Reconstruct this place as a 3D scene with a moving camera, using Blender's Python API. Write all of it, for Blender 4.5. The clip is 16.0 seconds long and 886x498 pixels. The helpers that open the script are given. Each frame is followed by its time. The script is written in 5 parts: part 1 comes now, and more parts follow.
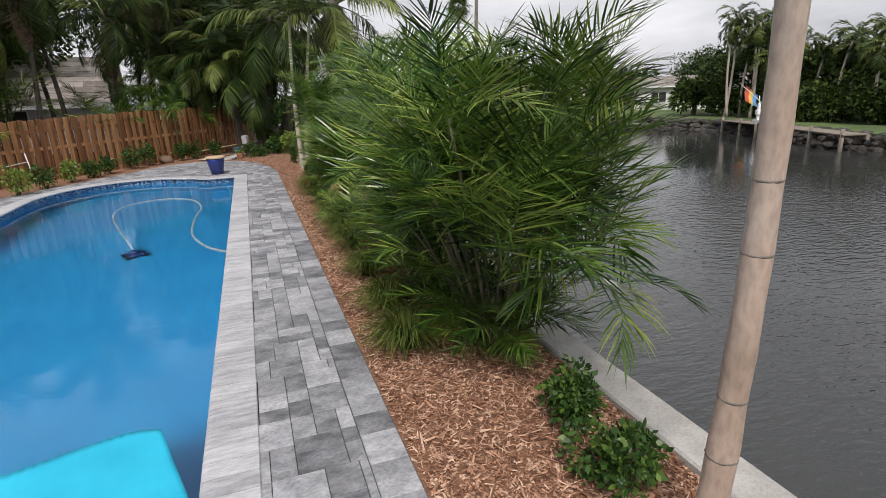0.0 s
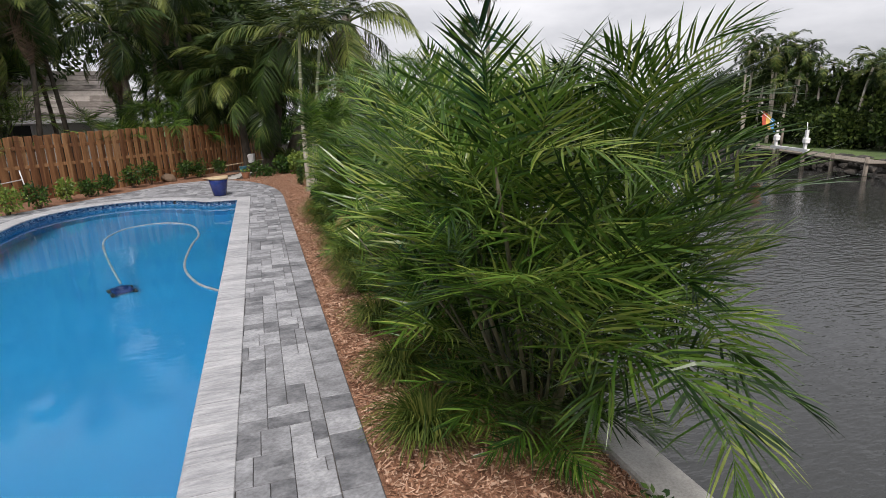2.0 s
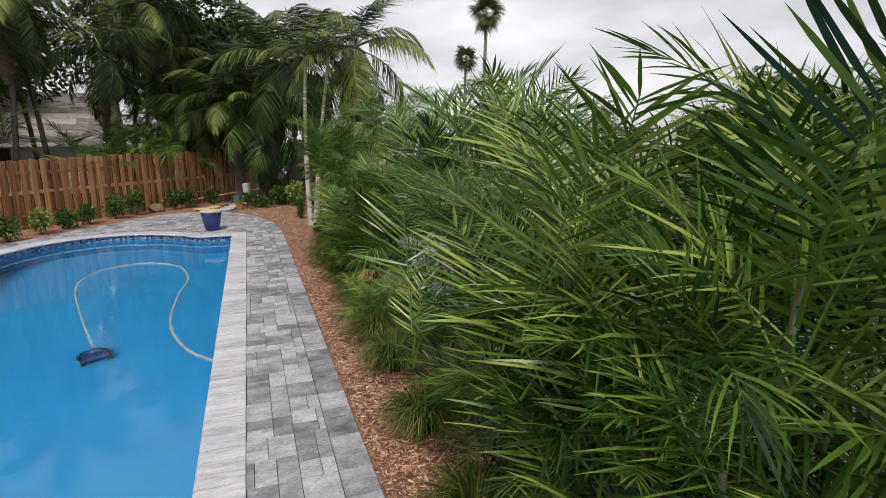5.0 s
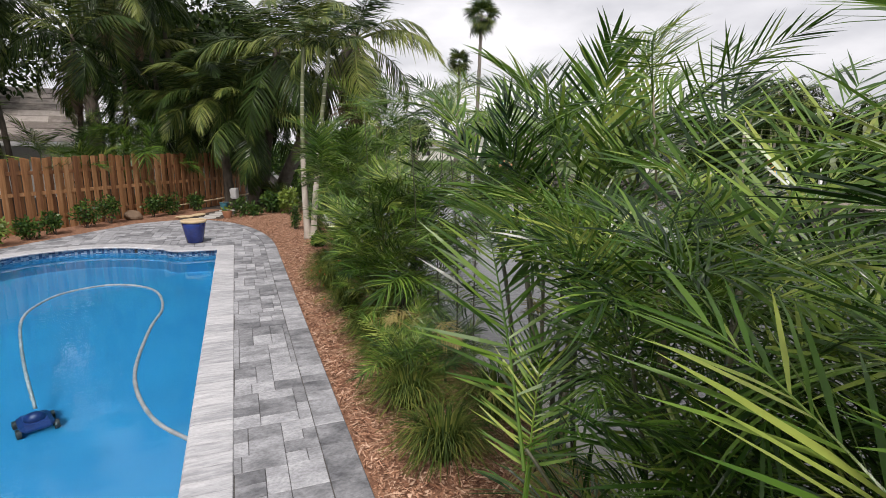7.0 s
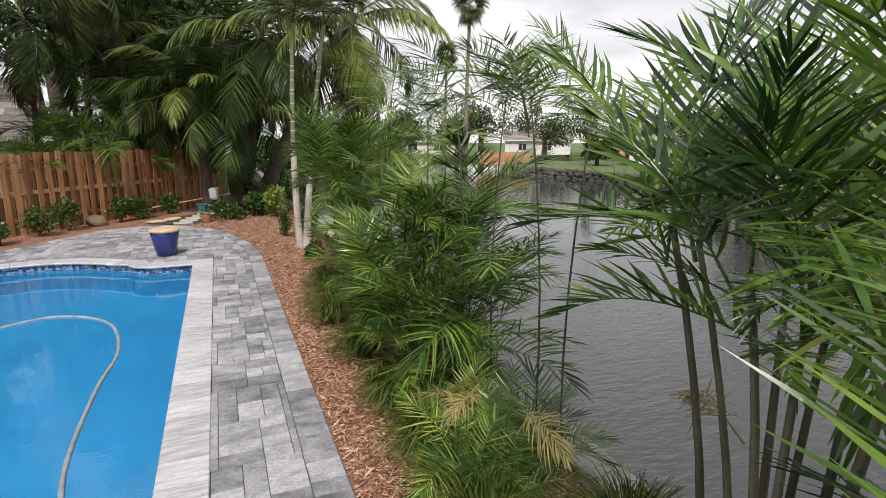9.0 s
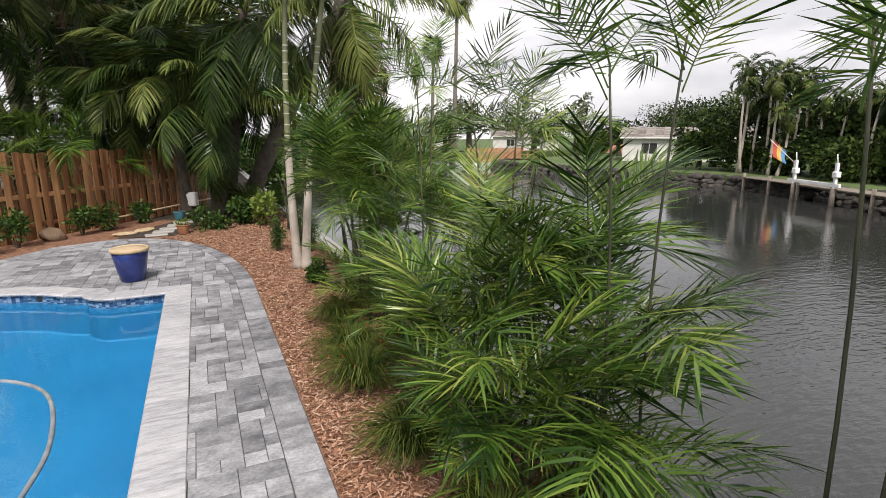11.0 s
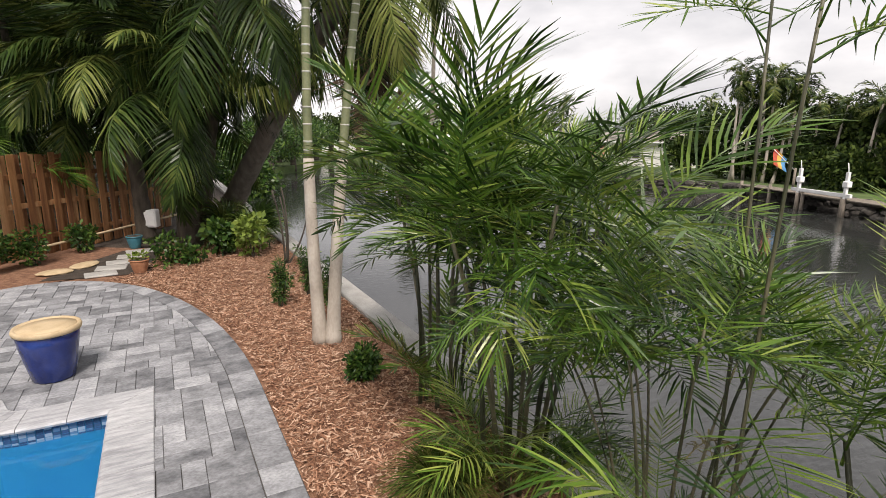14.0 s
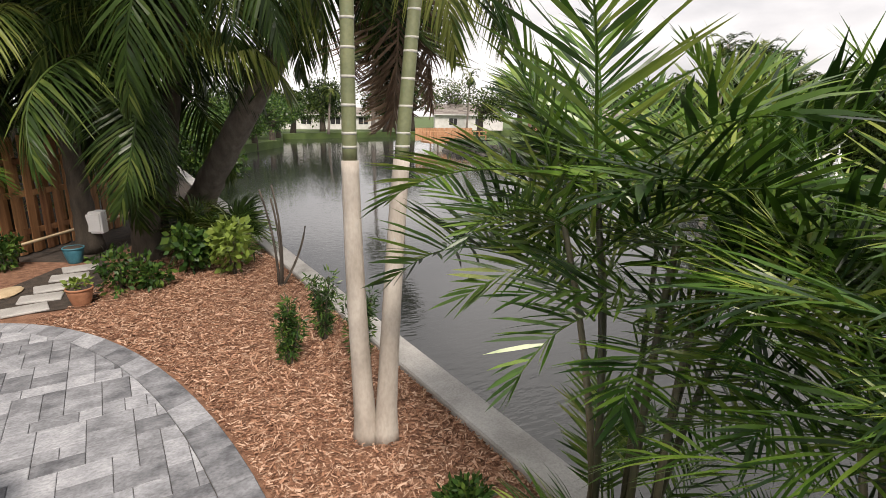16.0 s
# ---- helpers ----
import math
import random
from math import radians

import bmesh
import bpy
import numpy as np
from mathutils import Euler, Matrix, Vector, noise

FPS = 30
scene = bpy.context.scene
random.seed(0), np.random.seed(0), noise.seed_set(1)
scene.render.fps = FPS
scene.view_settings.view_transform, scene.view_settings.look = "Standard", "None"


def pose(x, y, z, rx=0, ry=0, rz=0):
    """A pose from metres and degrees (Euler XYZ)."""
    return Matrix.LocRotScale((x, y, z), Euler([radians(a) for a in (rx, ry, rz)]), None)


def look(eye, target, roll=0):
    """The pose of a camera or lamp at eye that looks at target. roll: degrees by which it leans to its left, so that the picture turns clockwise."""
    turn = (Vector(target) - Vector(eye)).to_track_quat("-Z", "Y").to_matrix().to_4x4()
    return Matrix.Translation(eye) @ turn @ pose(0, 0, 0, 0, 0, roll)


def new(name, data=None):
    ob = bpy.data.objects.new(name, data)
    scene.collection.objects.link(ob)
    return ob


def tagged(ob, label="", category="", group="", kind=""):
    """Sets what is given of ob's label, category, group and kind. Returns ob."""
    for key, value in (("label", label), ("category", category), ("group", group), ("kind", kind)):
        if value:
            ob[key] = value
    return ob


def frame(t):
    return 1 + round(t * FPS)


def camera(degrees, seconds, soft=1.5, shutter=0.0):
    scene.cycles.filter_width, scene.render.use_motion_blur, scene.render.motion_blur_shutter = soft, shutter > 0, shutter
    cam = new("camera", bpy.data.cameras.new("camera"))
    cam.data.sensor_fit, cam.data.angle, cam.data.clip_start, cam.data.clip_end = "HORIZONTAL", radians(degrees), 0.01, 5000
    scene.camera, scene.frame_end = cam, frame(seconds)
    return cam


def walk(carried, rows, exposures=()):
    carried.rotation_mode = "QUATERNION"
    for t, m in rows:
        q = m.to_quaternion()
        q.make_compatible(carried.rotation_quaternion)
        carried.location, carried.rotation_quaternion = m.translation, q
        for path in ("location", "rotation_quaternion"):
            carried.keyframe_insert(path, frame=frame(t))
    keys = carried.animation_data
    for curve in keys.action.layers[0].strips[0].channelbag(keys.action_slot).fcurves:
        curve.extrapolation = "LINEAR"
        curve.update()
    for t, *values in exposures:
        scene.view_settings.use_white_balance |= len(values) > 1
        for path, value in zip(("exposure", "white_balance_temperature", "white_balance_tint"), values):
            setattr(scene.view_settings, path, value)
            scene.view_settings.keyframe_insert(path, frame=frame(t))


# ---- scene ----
cam = camera(80.0, 16.0, soft=0.55)
# seconds, place of the eye, turn about x, y and z
ROWS = [
    (0.0, 0.192, 0.000, 2.098, 73.22, 2.10, -19.99),
    (0.5, 0.207, 0.301, 2.146, 73.58, 1.99, -19.53),
    (1.0, 0.298, 0.552, 2.147, 73.97, 1.81, -19.14),
    (1.5, 0.392, 0.761, 2.151, 74.53, 1.57, -19.03),
    (2.0, 0.350, 0.926, 2.200, 75.08, 1.18, -19.02),
    (2.5, 0.267, 1.120, 2.261, 75.76, 0.69, -18.79),
    (3.0, 0.317, 1.302, 2.281, 76.40, 0.38, -18.55),
    (3.5, 0.387, 1.457, 2.300, 77.04, 0.19, -18.69),
    (4.0, 0.315, 1.704, 2.295, 77.48, 0.18, -19.12),
    (6.5, 0.106, 3.576, 2.248, 78.47, -0.52, -20.89),
    (7.0, 0.148, 3.991, 2.237, 78.52, -0.61, -21.15),
    (7.5, 0.159, 4.365, 2.227, 78.45, -0.58, -21.55),
    (8.0, 0.126, 4.866, 2.227, 78.24, -0.42, -21.87),
    (8.5, 0.130, 5.305, 2.226, 78.02, -0.43, -22.16),
    (9.0, 0.204, 5.786, 2.220, 77.89, -0.43, -22.85),
    (11.5, 0.290, 8.215, 2.163, 77.57, 0.21, -24.82),
    (12.0, 0.339, 8.718, 2.177, 77.74, 0.15, -25.01),
    (12.5, 0.335, 9.210, 2.217, 77.84, 0.05, -25.33),
    (13.0, 0.227, 9.831, 2.217, 77.98, -0.06, -25.74),
    (13.5, 0.195, 10.440, 2.217, 77.88, -0.35, -26.74),
    (14.0, 0.191, 11.054, 2.219, 77.62, -0.67, -28.27),
    (14.5, 0.146, 11.643, 2.257, 77.07, -0.77, -29.39),
    (15.0, 0.206, 12.226, 2.260, 76.21, -0.94, -30.68),
    (15.5, 0.254, 12.786, 2.251, 75.67, -1.11, -31.97),
    (16.0, 0.255, 13.362, 2.274, 75.22, -0.99, -32.32),
]
walk(cam, [(t, pose(x, y, z, rx, ry, rz)) for t, x, y, z, rx, ry, rz in ROWS],
     exposures=[(0.0, 0.3, 6500, 14), (5.0, 0.33, 6550, 15), (9.0, 0.58, 6650, 15), (12.5, 0.58, 6750, 15), (16.0, 0.68, 6950, 15)])

# ---- daylight: a bright overcast sky ----
SUN_UP, SUN_ROUND = radians(52), radians(200)
world = bpy.data.worlds.new("overcast_sky")
scene.world = world
world.use_nodes = True
wn, wl = world.node_tree.nodes, world.node_tree.links
wn.clear()
w_out = wn.new("ShaderNodeOutputWorld")
w_bg = wn.new("ShaderNodeBackground")
w_sky = wn.new("ShaderNodeTexSky")
w_sky.sky_type, w_sky.sun_disc = "NISHITA", False
w_sky.sun_elevation, w_sky.sun_rotation = SUN_UP, SUN_ROUND
w_sky.dust_density, w_sky.air_density = 3.0, 1.0
w_co = wn.new("ShaderNodeTexCoord")
w_map = wn.new("ShaderNodeMapping")
w_map.inputs["Scale"].default_value = (1.6, 1.6, 4.5)
w_noise = wn.new("ShaderNodeTexNoise")
w_noise.inputs["Scale"].default_value, w_noise.inputs["Detail"].default_value = 2.2, 7
w_ramp = wn.new("ShaderNodeValToRGB")
w_ramp.color_ramp.elements[0].position, w_ramp.color_ramp.elements[0].color = 0.32, (8.6, 8.9, 9.4, 1)
w_ramp.color_ramp.elements[1].position, w_ramp.color_ramp.elements[1].color = 0.66, (15.6, 15.8, 16.0, 1)
w_mix = wn.new("ShaderNodeMix")
w_mix.data_type = "RGBA"
w_mix.inputs["Factor"].default_value = 0.88
wl.new(w_co.outputs["Generated"], w_map.inputs["Vector"])
wl.new(w_map.outputs["Vector"], w_noise.inputs["Vector"])
wl.new(w_noise.outputs["Fac"], w_ramp.inputs["Fac"])
wl.new(w_sky.outputs["Color"], w_mix.inputs["A"])
wl.new(w_ramp.outputs["Color"], w_mix.inputs["B"])
wl.new(w_mix.outputs["Result"], w_bg.inputs["Color"])
w_bg.inputs["Strength"].default_value = 0.055
wl.new(w_bg.outputs["Background"], w_out.inputs["Surface"])

sun = new("sun", bpy.data.lights.new("sun", "SUN"))
sun.data.energy, sun.data.angle, sun.data.color = 2.9, radians(14), (1.0, 0.96, 0.91)
sun.matrix_basis = look((0, 0, 20), (0 - 20 * math.cos(SUN_UP) * math.sin(SUN_ROUND) / math.sin(SUN_UP), 0 - 20 * math.cos(SUN_UP) * math.cos(SUN_ROUND) / math.sin(SUN_UP), 0))


# ---- materials ----
def ramp_node(nodes, stops):
    r = nodes.new("ShaderNodeValToRGB")
    while len(r.color_ramp.elements) < len(stops):
        r.color_ramp.elements.new(0.5)
    for e, (p, c) in zip(r.color_ramp.elements, stops):
        e.position, e.color = p, (*c, 1)
    return r


def surface(name, stops, scale=8.0, rough=0.7, fine=60.0, bump=0.3, stretch=(1, 1, 1), per_piece=0.0, per_island=0.0,
            metal=0.0, translucent=0.0, spec=0.5, dirt=0.25, distance=0.01, hue=0.0, own=True):
    """A procedural surface: coloured by broad noise, dirtied by fine noise, with bump, and varied from piece to piece."""
    m = bpy.data.materials.new(name)
    m.use_nodes = True
    nodes, links = m.node_tree.nodes, m.node_tree.links
    bsdf = nodes["Principled BSDF"]
    co = nodes.new("ShaderNodeTexCoord")
    mp = nodes.new("ShaderNodeMapping")
    mp.inputs["Scale"].default_value = stretch
    broad, grain = nodes.new("ShaderNodeTexNoise"), nodes.new("ShaderNodeTexNoise")
    broad.inputs["Scale"].default_value, broad.inputs["Detail"].default_value = scale, 6
    grain.inputs["Scale"].default_value, grain.inputs["Detail"].default_value = fine, 4
    info = nodes.new("ShaderNodeObjectInfo")
    shift = nodes.new("ShaderNodeVectorMath")
    shift.operation = "MULTIPLY_ADD"
    shift.inputs[1].default_value = (1, 1, 1)
    spread = nodes.new("ShaderNodeVectorMath")
    spread.operation = "SCALE"
    spread.inputs["Scale"].default_value = 37.0 if per_piece else 0.0
    links.new(info.outputs["Random"], spread.inputs[0])
    links.new(co.outputs["Object"], shift.inputs[0])
    links.new(spread.outputs["Vector"], shift.inputs[2])
    links.new(shift.outputs["Vector"], mp.inputs["Vector"])
    for n in (broad, grain):
        links.new(mp.outputs["Vector"], n.inputs["Vector"])
    col = ramp_node(nodes, stops)
    total = broad.outputs["Fac"]
    for amount, socket in ((per_piece, info.outputs["Random"]), (per_island, nodes.new("ShaderNodeNewGeometry").outputs["Random Per Island"])):
        if amount:
            part_of = nodes.new("ShaderNodeMath")
            part_of.operation = "MULTIPLY_ADD"
            part_of.inputs[1].default_value = amount
            centre = nodes.new("ShaderNodeMath")
            centre.operation = "SUBTRACT"
            centre.inputs[1].default_value = 0.5
            links.new(socket, centre.inputs[0])
            links.new(centre.outputs[0], part_of.inputs[0])
            links.new(total, part_of.inputs[2])
            total = part_of.outputs[0]
    links.new(total, col.inputs["Fac"])
    mix = nodes.new("ShaderNodeMix")
    mix.data_type, mix.blend_type = "RGBA", "MULTIPLY"
    mix.inputs["Factor"].default_value = dirt
    links.new(col.outputs["Color"], mix.inputs["A"])
    dark = ramp_node(nodes, [(0.3, (0.25, 0.24, 0.23)), (0.62, (1, 1, 1))])
    links.new(grain.outputs["Fac"], dark.inputs["Fac"])
    links.new(dark.outputs["Color"], mix.inputs["B"])
    links.new(mix.outputs["Result"], bsdf.inputs["Base Color"])
    bsdf.inputs["Roughness"].default_value, bsdf.inputs["Metallic"].default_value = rough, metal
    bsdf.inputs["Specular IOR Level"].default_value = spec
    if bump:
        b = nodes.new("ShaderNodeBump")
        b.inputs["Strength"].default_value, b.inputs["Distance"].default_value = bump, distance
        links.new(grain.outputs["Fac"], b.inputs["Height"])
        links.new(b.outputs["Normal"], bsdf.inputs["Normal"])
    if translucent:
        t, s = nodes.new("ShaderNodeBsdfTranslucent"), nodes.new("ShaderNodeMixShader")
        s.inputs["Fac"].default_value = translucent
        links.new(mix.outputs["Result"], t.inputs["Color"])
        links.new(bsdf.outputs["BSDF"], s.inputs[1])
        links.new(t.outputs["BSDF"], s.inputs[2])
        links.new(s.outputs["Shader"], nodes["Material Output"].inputs["Surface"])
    return m


PAVER = surface("grey_concrete_paver", [(0.10, (0.085, 0.088, 0.097)), (0.38, (0.205, 0.21, 0.222)), (0.58, (0.29, 0.297, 0.313)), (0.88, (0.43, 0.437, 0.455))], 6, 0.8, 38, 0.4, (1, 1.3, 1), per_piece=0.5, dirt=0.45)
PAVER_JOINED = surface("grey_concrete_paver_joined", [(0.10, (0.085, 0.088, 0.097)), (0.38, (0.205, 0.21, 0.222)), (0.58, (0.29, 0.297, 0.313)), (0.88, (0.43, 0.437, 0.455))], 6, 0.8, 38, 0.4, (1, 1.3, 1), per_island=0.5, dirt=0.45)
COPING = surface("pale_marble_coping", [(0.25, (0.28, 0.285, 0.30)), (0.5, (0.42, 0.425, 0.44)), (0.75, (0.54, 0.54, 0.55))], 9, 0.6, 45, 0.3, (0.5, 3.0, 1), per_piece=0.25, dirt=0.3)
SAND = surface("dark_joint_sand", [(0.3, (0.07, 0.065, 0.06)), (0.7, (0.13, 0.12, 0.11))], 20, 0.95, 200, 0.3)
MULCH = surface("rust_brown_mulch", [(0.25, (0.15, 0.07, 0.04)), (0.5, (0.27, 0.135, 0.078)), (0.75, (0.40, 0.225, 0.14))], 14, 0.95, 120, 0.8, (1, 1, 1), dirt=0.5, distance=0.02)
CHIP = surface("mulch_chip_bark", [(0.05, (0.12, 0.05, 0.026)), (0.35, (0.28, 0.135, 0.075)), (0.65, (0.43, 0.235, 0.145)), (0.95, (0.60, 0.41, 0.29))], 10, 0.9, 100, 0.2, per_island=1.0, dirt=0.3)
SOIL = surface("dark_garden_soil", [(0.3, (0.03, 0.024, 0.018)), (0.7, (0.08, 0.06, 0.045))], 9, 0.95, 90, 0.7, distance=0.02)
LAWN = surface("mown_lawn", [(0.3, (0.05, 0.085, 0.022)), (0.7, (0.10, 0.15, 0.04))], 0.6, 0.9, 30, 0.6, distance=0.03)
CONCRETE = surface("weathered_concrete", [(0.25, (0.27, 0.26, 0.24)), (0.55, (0.42, 0.41, 0.385)), (0.8, (0.5, 0.49, 0.46))], 2.5, 0.85, 70, 0.3, dirt=0.3)
# colours darkened to put the shade on the bank face into the stone
ROCK = surface("shade_darkened_rubble_stone", [(0.3, (0.022, 0.02, 0.018)), (0.6, (0.06, 0.054, 0.046)), (0.8, (0.12, 0.105, 0.09))], 3, 0.9, 20, 0.9, per_piece=0.3, distance=0.05)
FENCE = surface("cedar_fence_board", [(0.2, (0.13, 0.050, 0.017)), (0.45, (0.24, 0.105, 0.038)), (0.65, (0.33, 0.160, 0.062)), (0.85, (0.42, 0.23, 0.11))], 3, 0.75, 40, 0.25, (6, 6, 0.5), per_piece=0.5, dirt=0.3)
POST = surface("grey_weathered_wood", [(0.3, (0.12, 0.1, 0.08)), (0.7, (0.3, 0.26, 0.21))], 4, 0.85, 50, 0.4, (5, 5, 0.6), dirt=0.3)
DECKWOOD = surface("orange_stained_wood", [(0.3, (0.35, 0.17, 0.08)), (0.7, (0.55, 0.32, 0.18))], 3, 0.8, 40, 0.3, (4, 4, 1), per_piece=0.3)
WHITE = surface("white_painted_metal", [(0.3, (0.70, 0.70, 0.69)), (0.7, (0.82, 0.82, 0.81))], 3, 0.45, 60, 0.05, dirt=0.12)
STUCCO = surface("pale_stucco", [(0.3, (0.58, 0.57, 0.54)), (0.7, (0.74, 0.73, 0.70))], 1.5, 0.85, 50, 0.3, dirt=0.15)
SHINGLE = surface("grey_brown_shingle", [(0.3, (0.15, 0.13, 0.115)), (0.5, (0.25, 0.225, 0.2)), (0.75, (0.34, 0.31, 0.28))], 4, 0.9, 40, 0.5, per_island=0.5, dirt=0.3)
GLAZE = surface("cobalt_blue_glaze", [(0.3, (0.012, 0.02, 0.10)), (0.7, (0.02, 0.04, 0.19))], 5, 0.18, 60, 0.05, spec=0.6, dirt=0.2)
TAN = surface("sandy_tan_lid", [(0.3, (0.42, 0.31, 0.18)), (0.7, (0.56, 0.44, 0.28))], 7, 0.75, 90, 0.25, dirt=0.2)
TERRACOTTA = surface("terracotta_clay", [(0.3, (0.24, 0.10, 0.05)), (0.7, (0.4, 0.19, 0.1))], 8, 0.85, 70, 0.3)
TEAL = surface("teal_plastic", [(0.3, (0.03, 0.13, 0.17)), (0.7, (0.05, 0.2, 0.25))], 6, 0.5, 60, 0.05)
FOAM = surface("turquoise_foam", [(0.3, (0.0, 0.36, 0.55)), (0.7, (0.01, 0.46, 0.66))], 3, 0.55, 120, 0.15, dirt=0.08)
PLASTER = surface("blue_pool_plaster", [(0.3, (0.003, 0.152, 0.315)), (0.7, (0.004, 0.175, 0.345))], 1.2, 0.7, 40, 0.05, dirt=0.05)
HOSE = surface("pale_grey_hose", [(0.3, (0.16, 0.18, 0.19)), (0.7, (0.30, 0.32, 0.33))], 8, 0.5, 70, 0.1)
NAVY = surface("dark_blue_plastic", [(0.3, (0.008, 0.02, 0.09)), (0.7, (0.012, 0.04, 0.16))], 5, 0.4, 60, 0.1)
BLACK = surface("black_shadowed_plastic", [(0.3, (0.012, 0.012, 0.012)), (0.7, (0.03, 0.03, 0.03))], 5, 0.6, 60, 0.1)
TRUNK_GREY = surface("grey_palm_bark", [(0.25, (0.11, 0.095, 0.08)), (0.5, (0.18, 0.155, 0.13)), (0.75, (0.26, 0.235, 0.2))], 3, 0.85, 30, 0.5, (3, 3, 1.2), dirt=0.35, distance=0.02)
TRUNK_PALE = surface("pale_ringed_palm_bark", [(0.25, (0.27, 0.235, 0.19)), (0.5, (0.40, 0.355, 0.30)), (0.75, (0.50, 0.46, 0.395))], 2.2, 0.8, 26, 0.25, (2, 2, 1), dirt=0.2)
TRUNK_PINK = surface("pinkish_tan_palm_bark", [(0.25, (0.25, 0.19, 0.14)), (0.5, (0.40, 0.31, 0.245)), (0.75, (0.47, 0.40, 0.33))], 1.8, 0.8, 22, 0.3, (2, 2, 0.8), dirt=0.35)
TRUNK_GREEN = surface("olive_green_palm_stem", [(0.3, (0.10, 0.12, 0.055)), (0.7, (0.19, 0.2, 0.1))], 3, 0.6, 40, 0.15, dirt=0.25)
RING = surface("pale_leaf_scar", [(0.3, (0.36, 0.35, 0.30)), (0.7, (0.5, 0.49, 0.44))], 5, 0.8, 50, 0.2)
TRUNK_DARK = surface("dark_brown_palm_bark", [(0.3, (0.04, 0.032, 0.024)), (0.7, (0.10, 0.082, 0.062))], 4, 0.9, 30, 0.7, (3, 3, 1), dirt=0.3, distance=0.02)
STEM = surface("green_cane_stem", [(0.25, (0.03, 0.034, 0.017)), (0.5, (0.07, 0.07, 0.036)), (0.8, (0.17, 0.15, 0.09))], 3, 0.55, 40, 0.15, (2, 2, 1), per_piece=0.5, dirt=0.25)
LEAF = surface("areca_leaf", [(0.10, (0.010, 0.032, 0.005)), (0.42, (0.054, 0.122, 0.015)), (0.74, (0.135, 0.230, 0.032)), (1.0, (0.30, 0.36, 0.075))], 1.2, 0.30, 30, 0.0, per_piece=0.55, per_island=0.7, translucent=0.26, spec=0.45, dirt=0.1)
LEAF_OLD = surface("yellowing_areca_leaf", [(0.2, (0.20, 0.17, 0.05)), (0.8, (0.36, 0.29, 0.1))], 2, 0.55, 30, 0.0, per_piece=0.4, per_island=0.3, translucent=0.3, dirt=0.15)
LEAF_COCO = surface("coconut_leaf", [(0.1, (0.014, 0.028, 0.008)), (0.5, (0.042, 0.076, 0.017)), (0.9, (0.19, 0.22, 0.055))], 1.2, 0.34, 30, 0.0, per_piece=0.6, per_island=0.5, translucent=0.2, spec=0.2, dirt=0.1)
LEAF_DEAD = surface("dry_brown_leaf", [(0.2, (0.10, 0.065, 0.04)), (0.8, (0.25, 0.17, 0.11))], 3, 0.8, 30, 0.0, per_piece=0.4, per_island=0.4, translucent=0.15, dirt=0.2)
LEAF_DARK = surface("dark_broad_leaf", [(0.1, (0.008, 0.017, 0.005)), (0.5, (0.026, 0.048, 0.011)), (0.9, (0.10, 0.14, 0.03))], 1.0, 0.5, 30, 0.0, per_piece=0.3, per_island=0.6, translucent=0.15, spec=0.12, dirt=0.1)
LEAF_SHRUB = surface("glossy_shrub_leaf", [(0.1, (0.014, 0.036, 0.008)), (0.5, (0.036, 0.085, 0.017)), (0.9, (0.12, 0.19, 0.035))], 3, 0.35, 30, 0.0, per_island=0.7, translucent=0.18, spec=0.25, dirt=0.1)
LEAF_LIME = surface("lime_green_leaf", [(0.1, (0.09, 0.15, 0.02)), (0.9, (0.24, 0.32, 0.06))], 3, 0.45, 30, 0.0, per_island=0.6, translucent=0.3, dirt=0.1)
LEAF_RUSH = surface("fine_weeping_foliage", [(0.1, (0.022, 0.042, 0.007)), (0.5, (0.07, 0.11, 0.018)), (0.9, (0.19, 0.20, 0.045))], 4, 0.6, 40, 0.0, per_island=0.8, translucent=0.25, spec=0.15, dirt=0.1)
RED = surface("red_tubular_flower", [(0.3, (0.5, 0.04, 0.02)), (0.7, (0.7, 0.09, 0.04))], 5, 0.5, 40, 0.0)
FLAG_RED = surface("red_flag_cloth", [(0.3, (0.45, 0.07, 0.05)), (0.7, (0.6, 0.12, 0.06))], 5, 0.8, 60, 0.1)
FLAG_YELLOW = surface("yellow_flag_cloth", [(0.3, (0.65, 0.38, 0.08)), (0.7, (0.75, 0.5, 0.12))], 5, 0.8, 60, 0.1)
FLAG_BLUE = surface("blue_flag_cloth", [(0.3, (0.08, 0.25, 0.5)), (0.7, (0.12, 0.35, 0.62))], 5, 0.8, 60, 0.1)
BRICKRED = surface("salmon_painted_wall", [(0.3, (0.42, 0.22, 0.14)), (0.7, (0.52, 0.3, 0.2))], 1.5, 0.85, 40, 0.3)


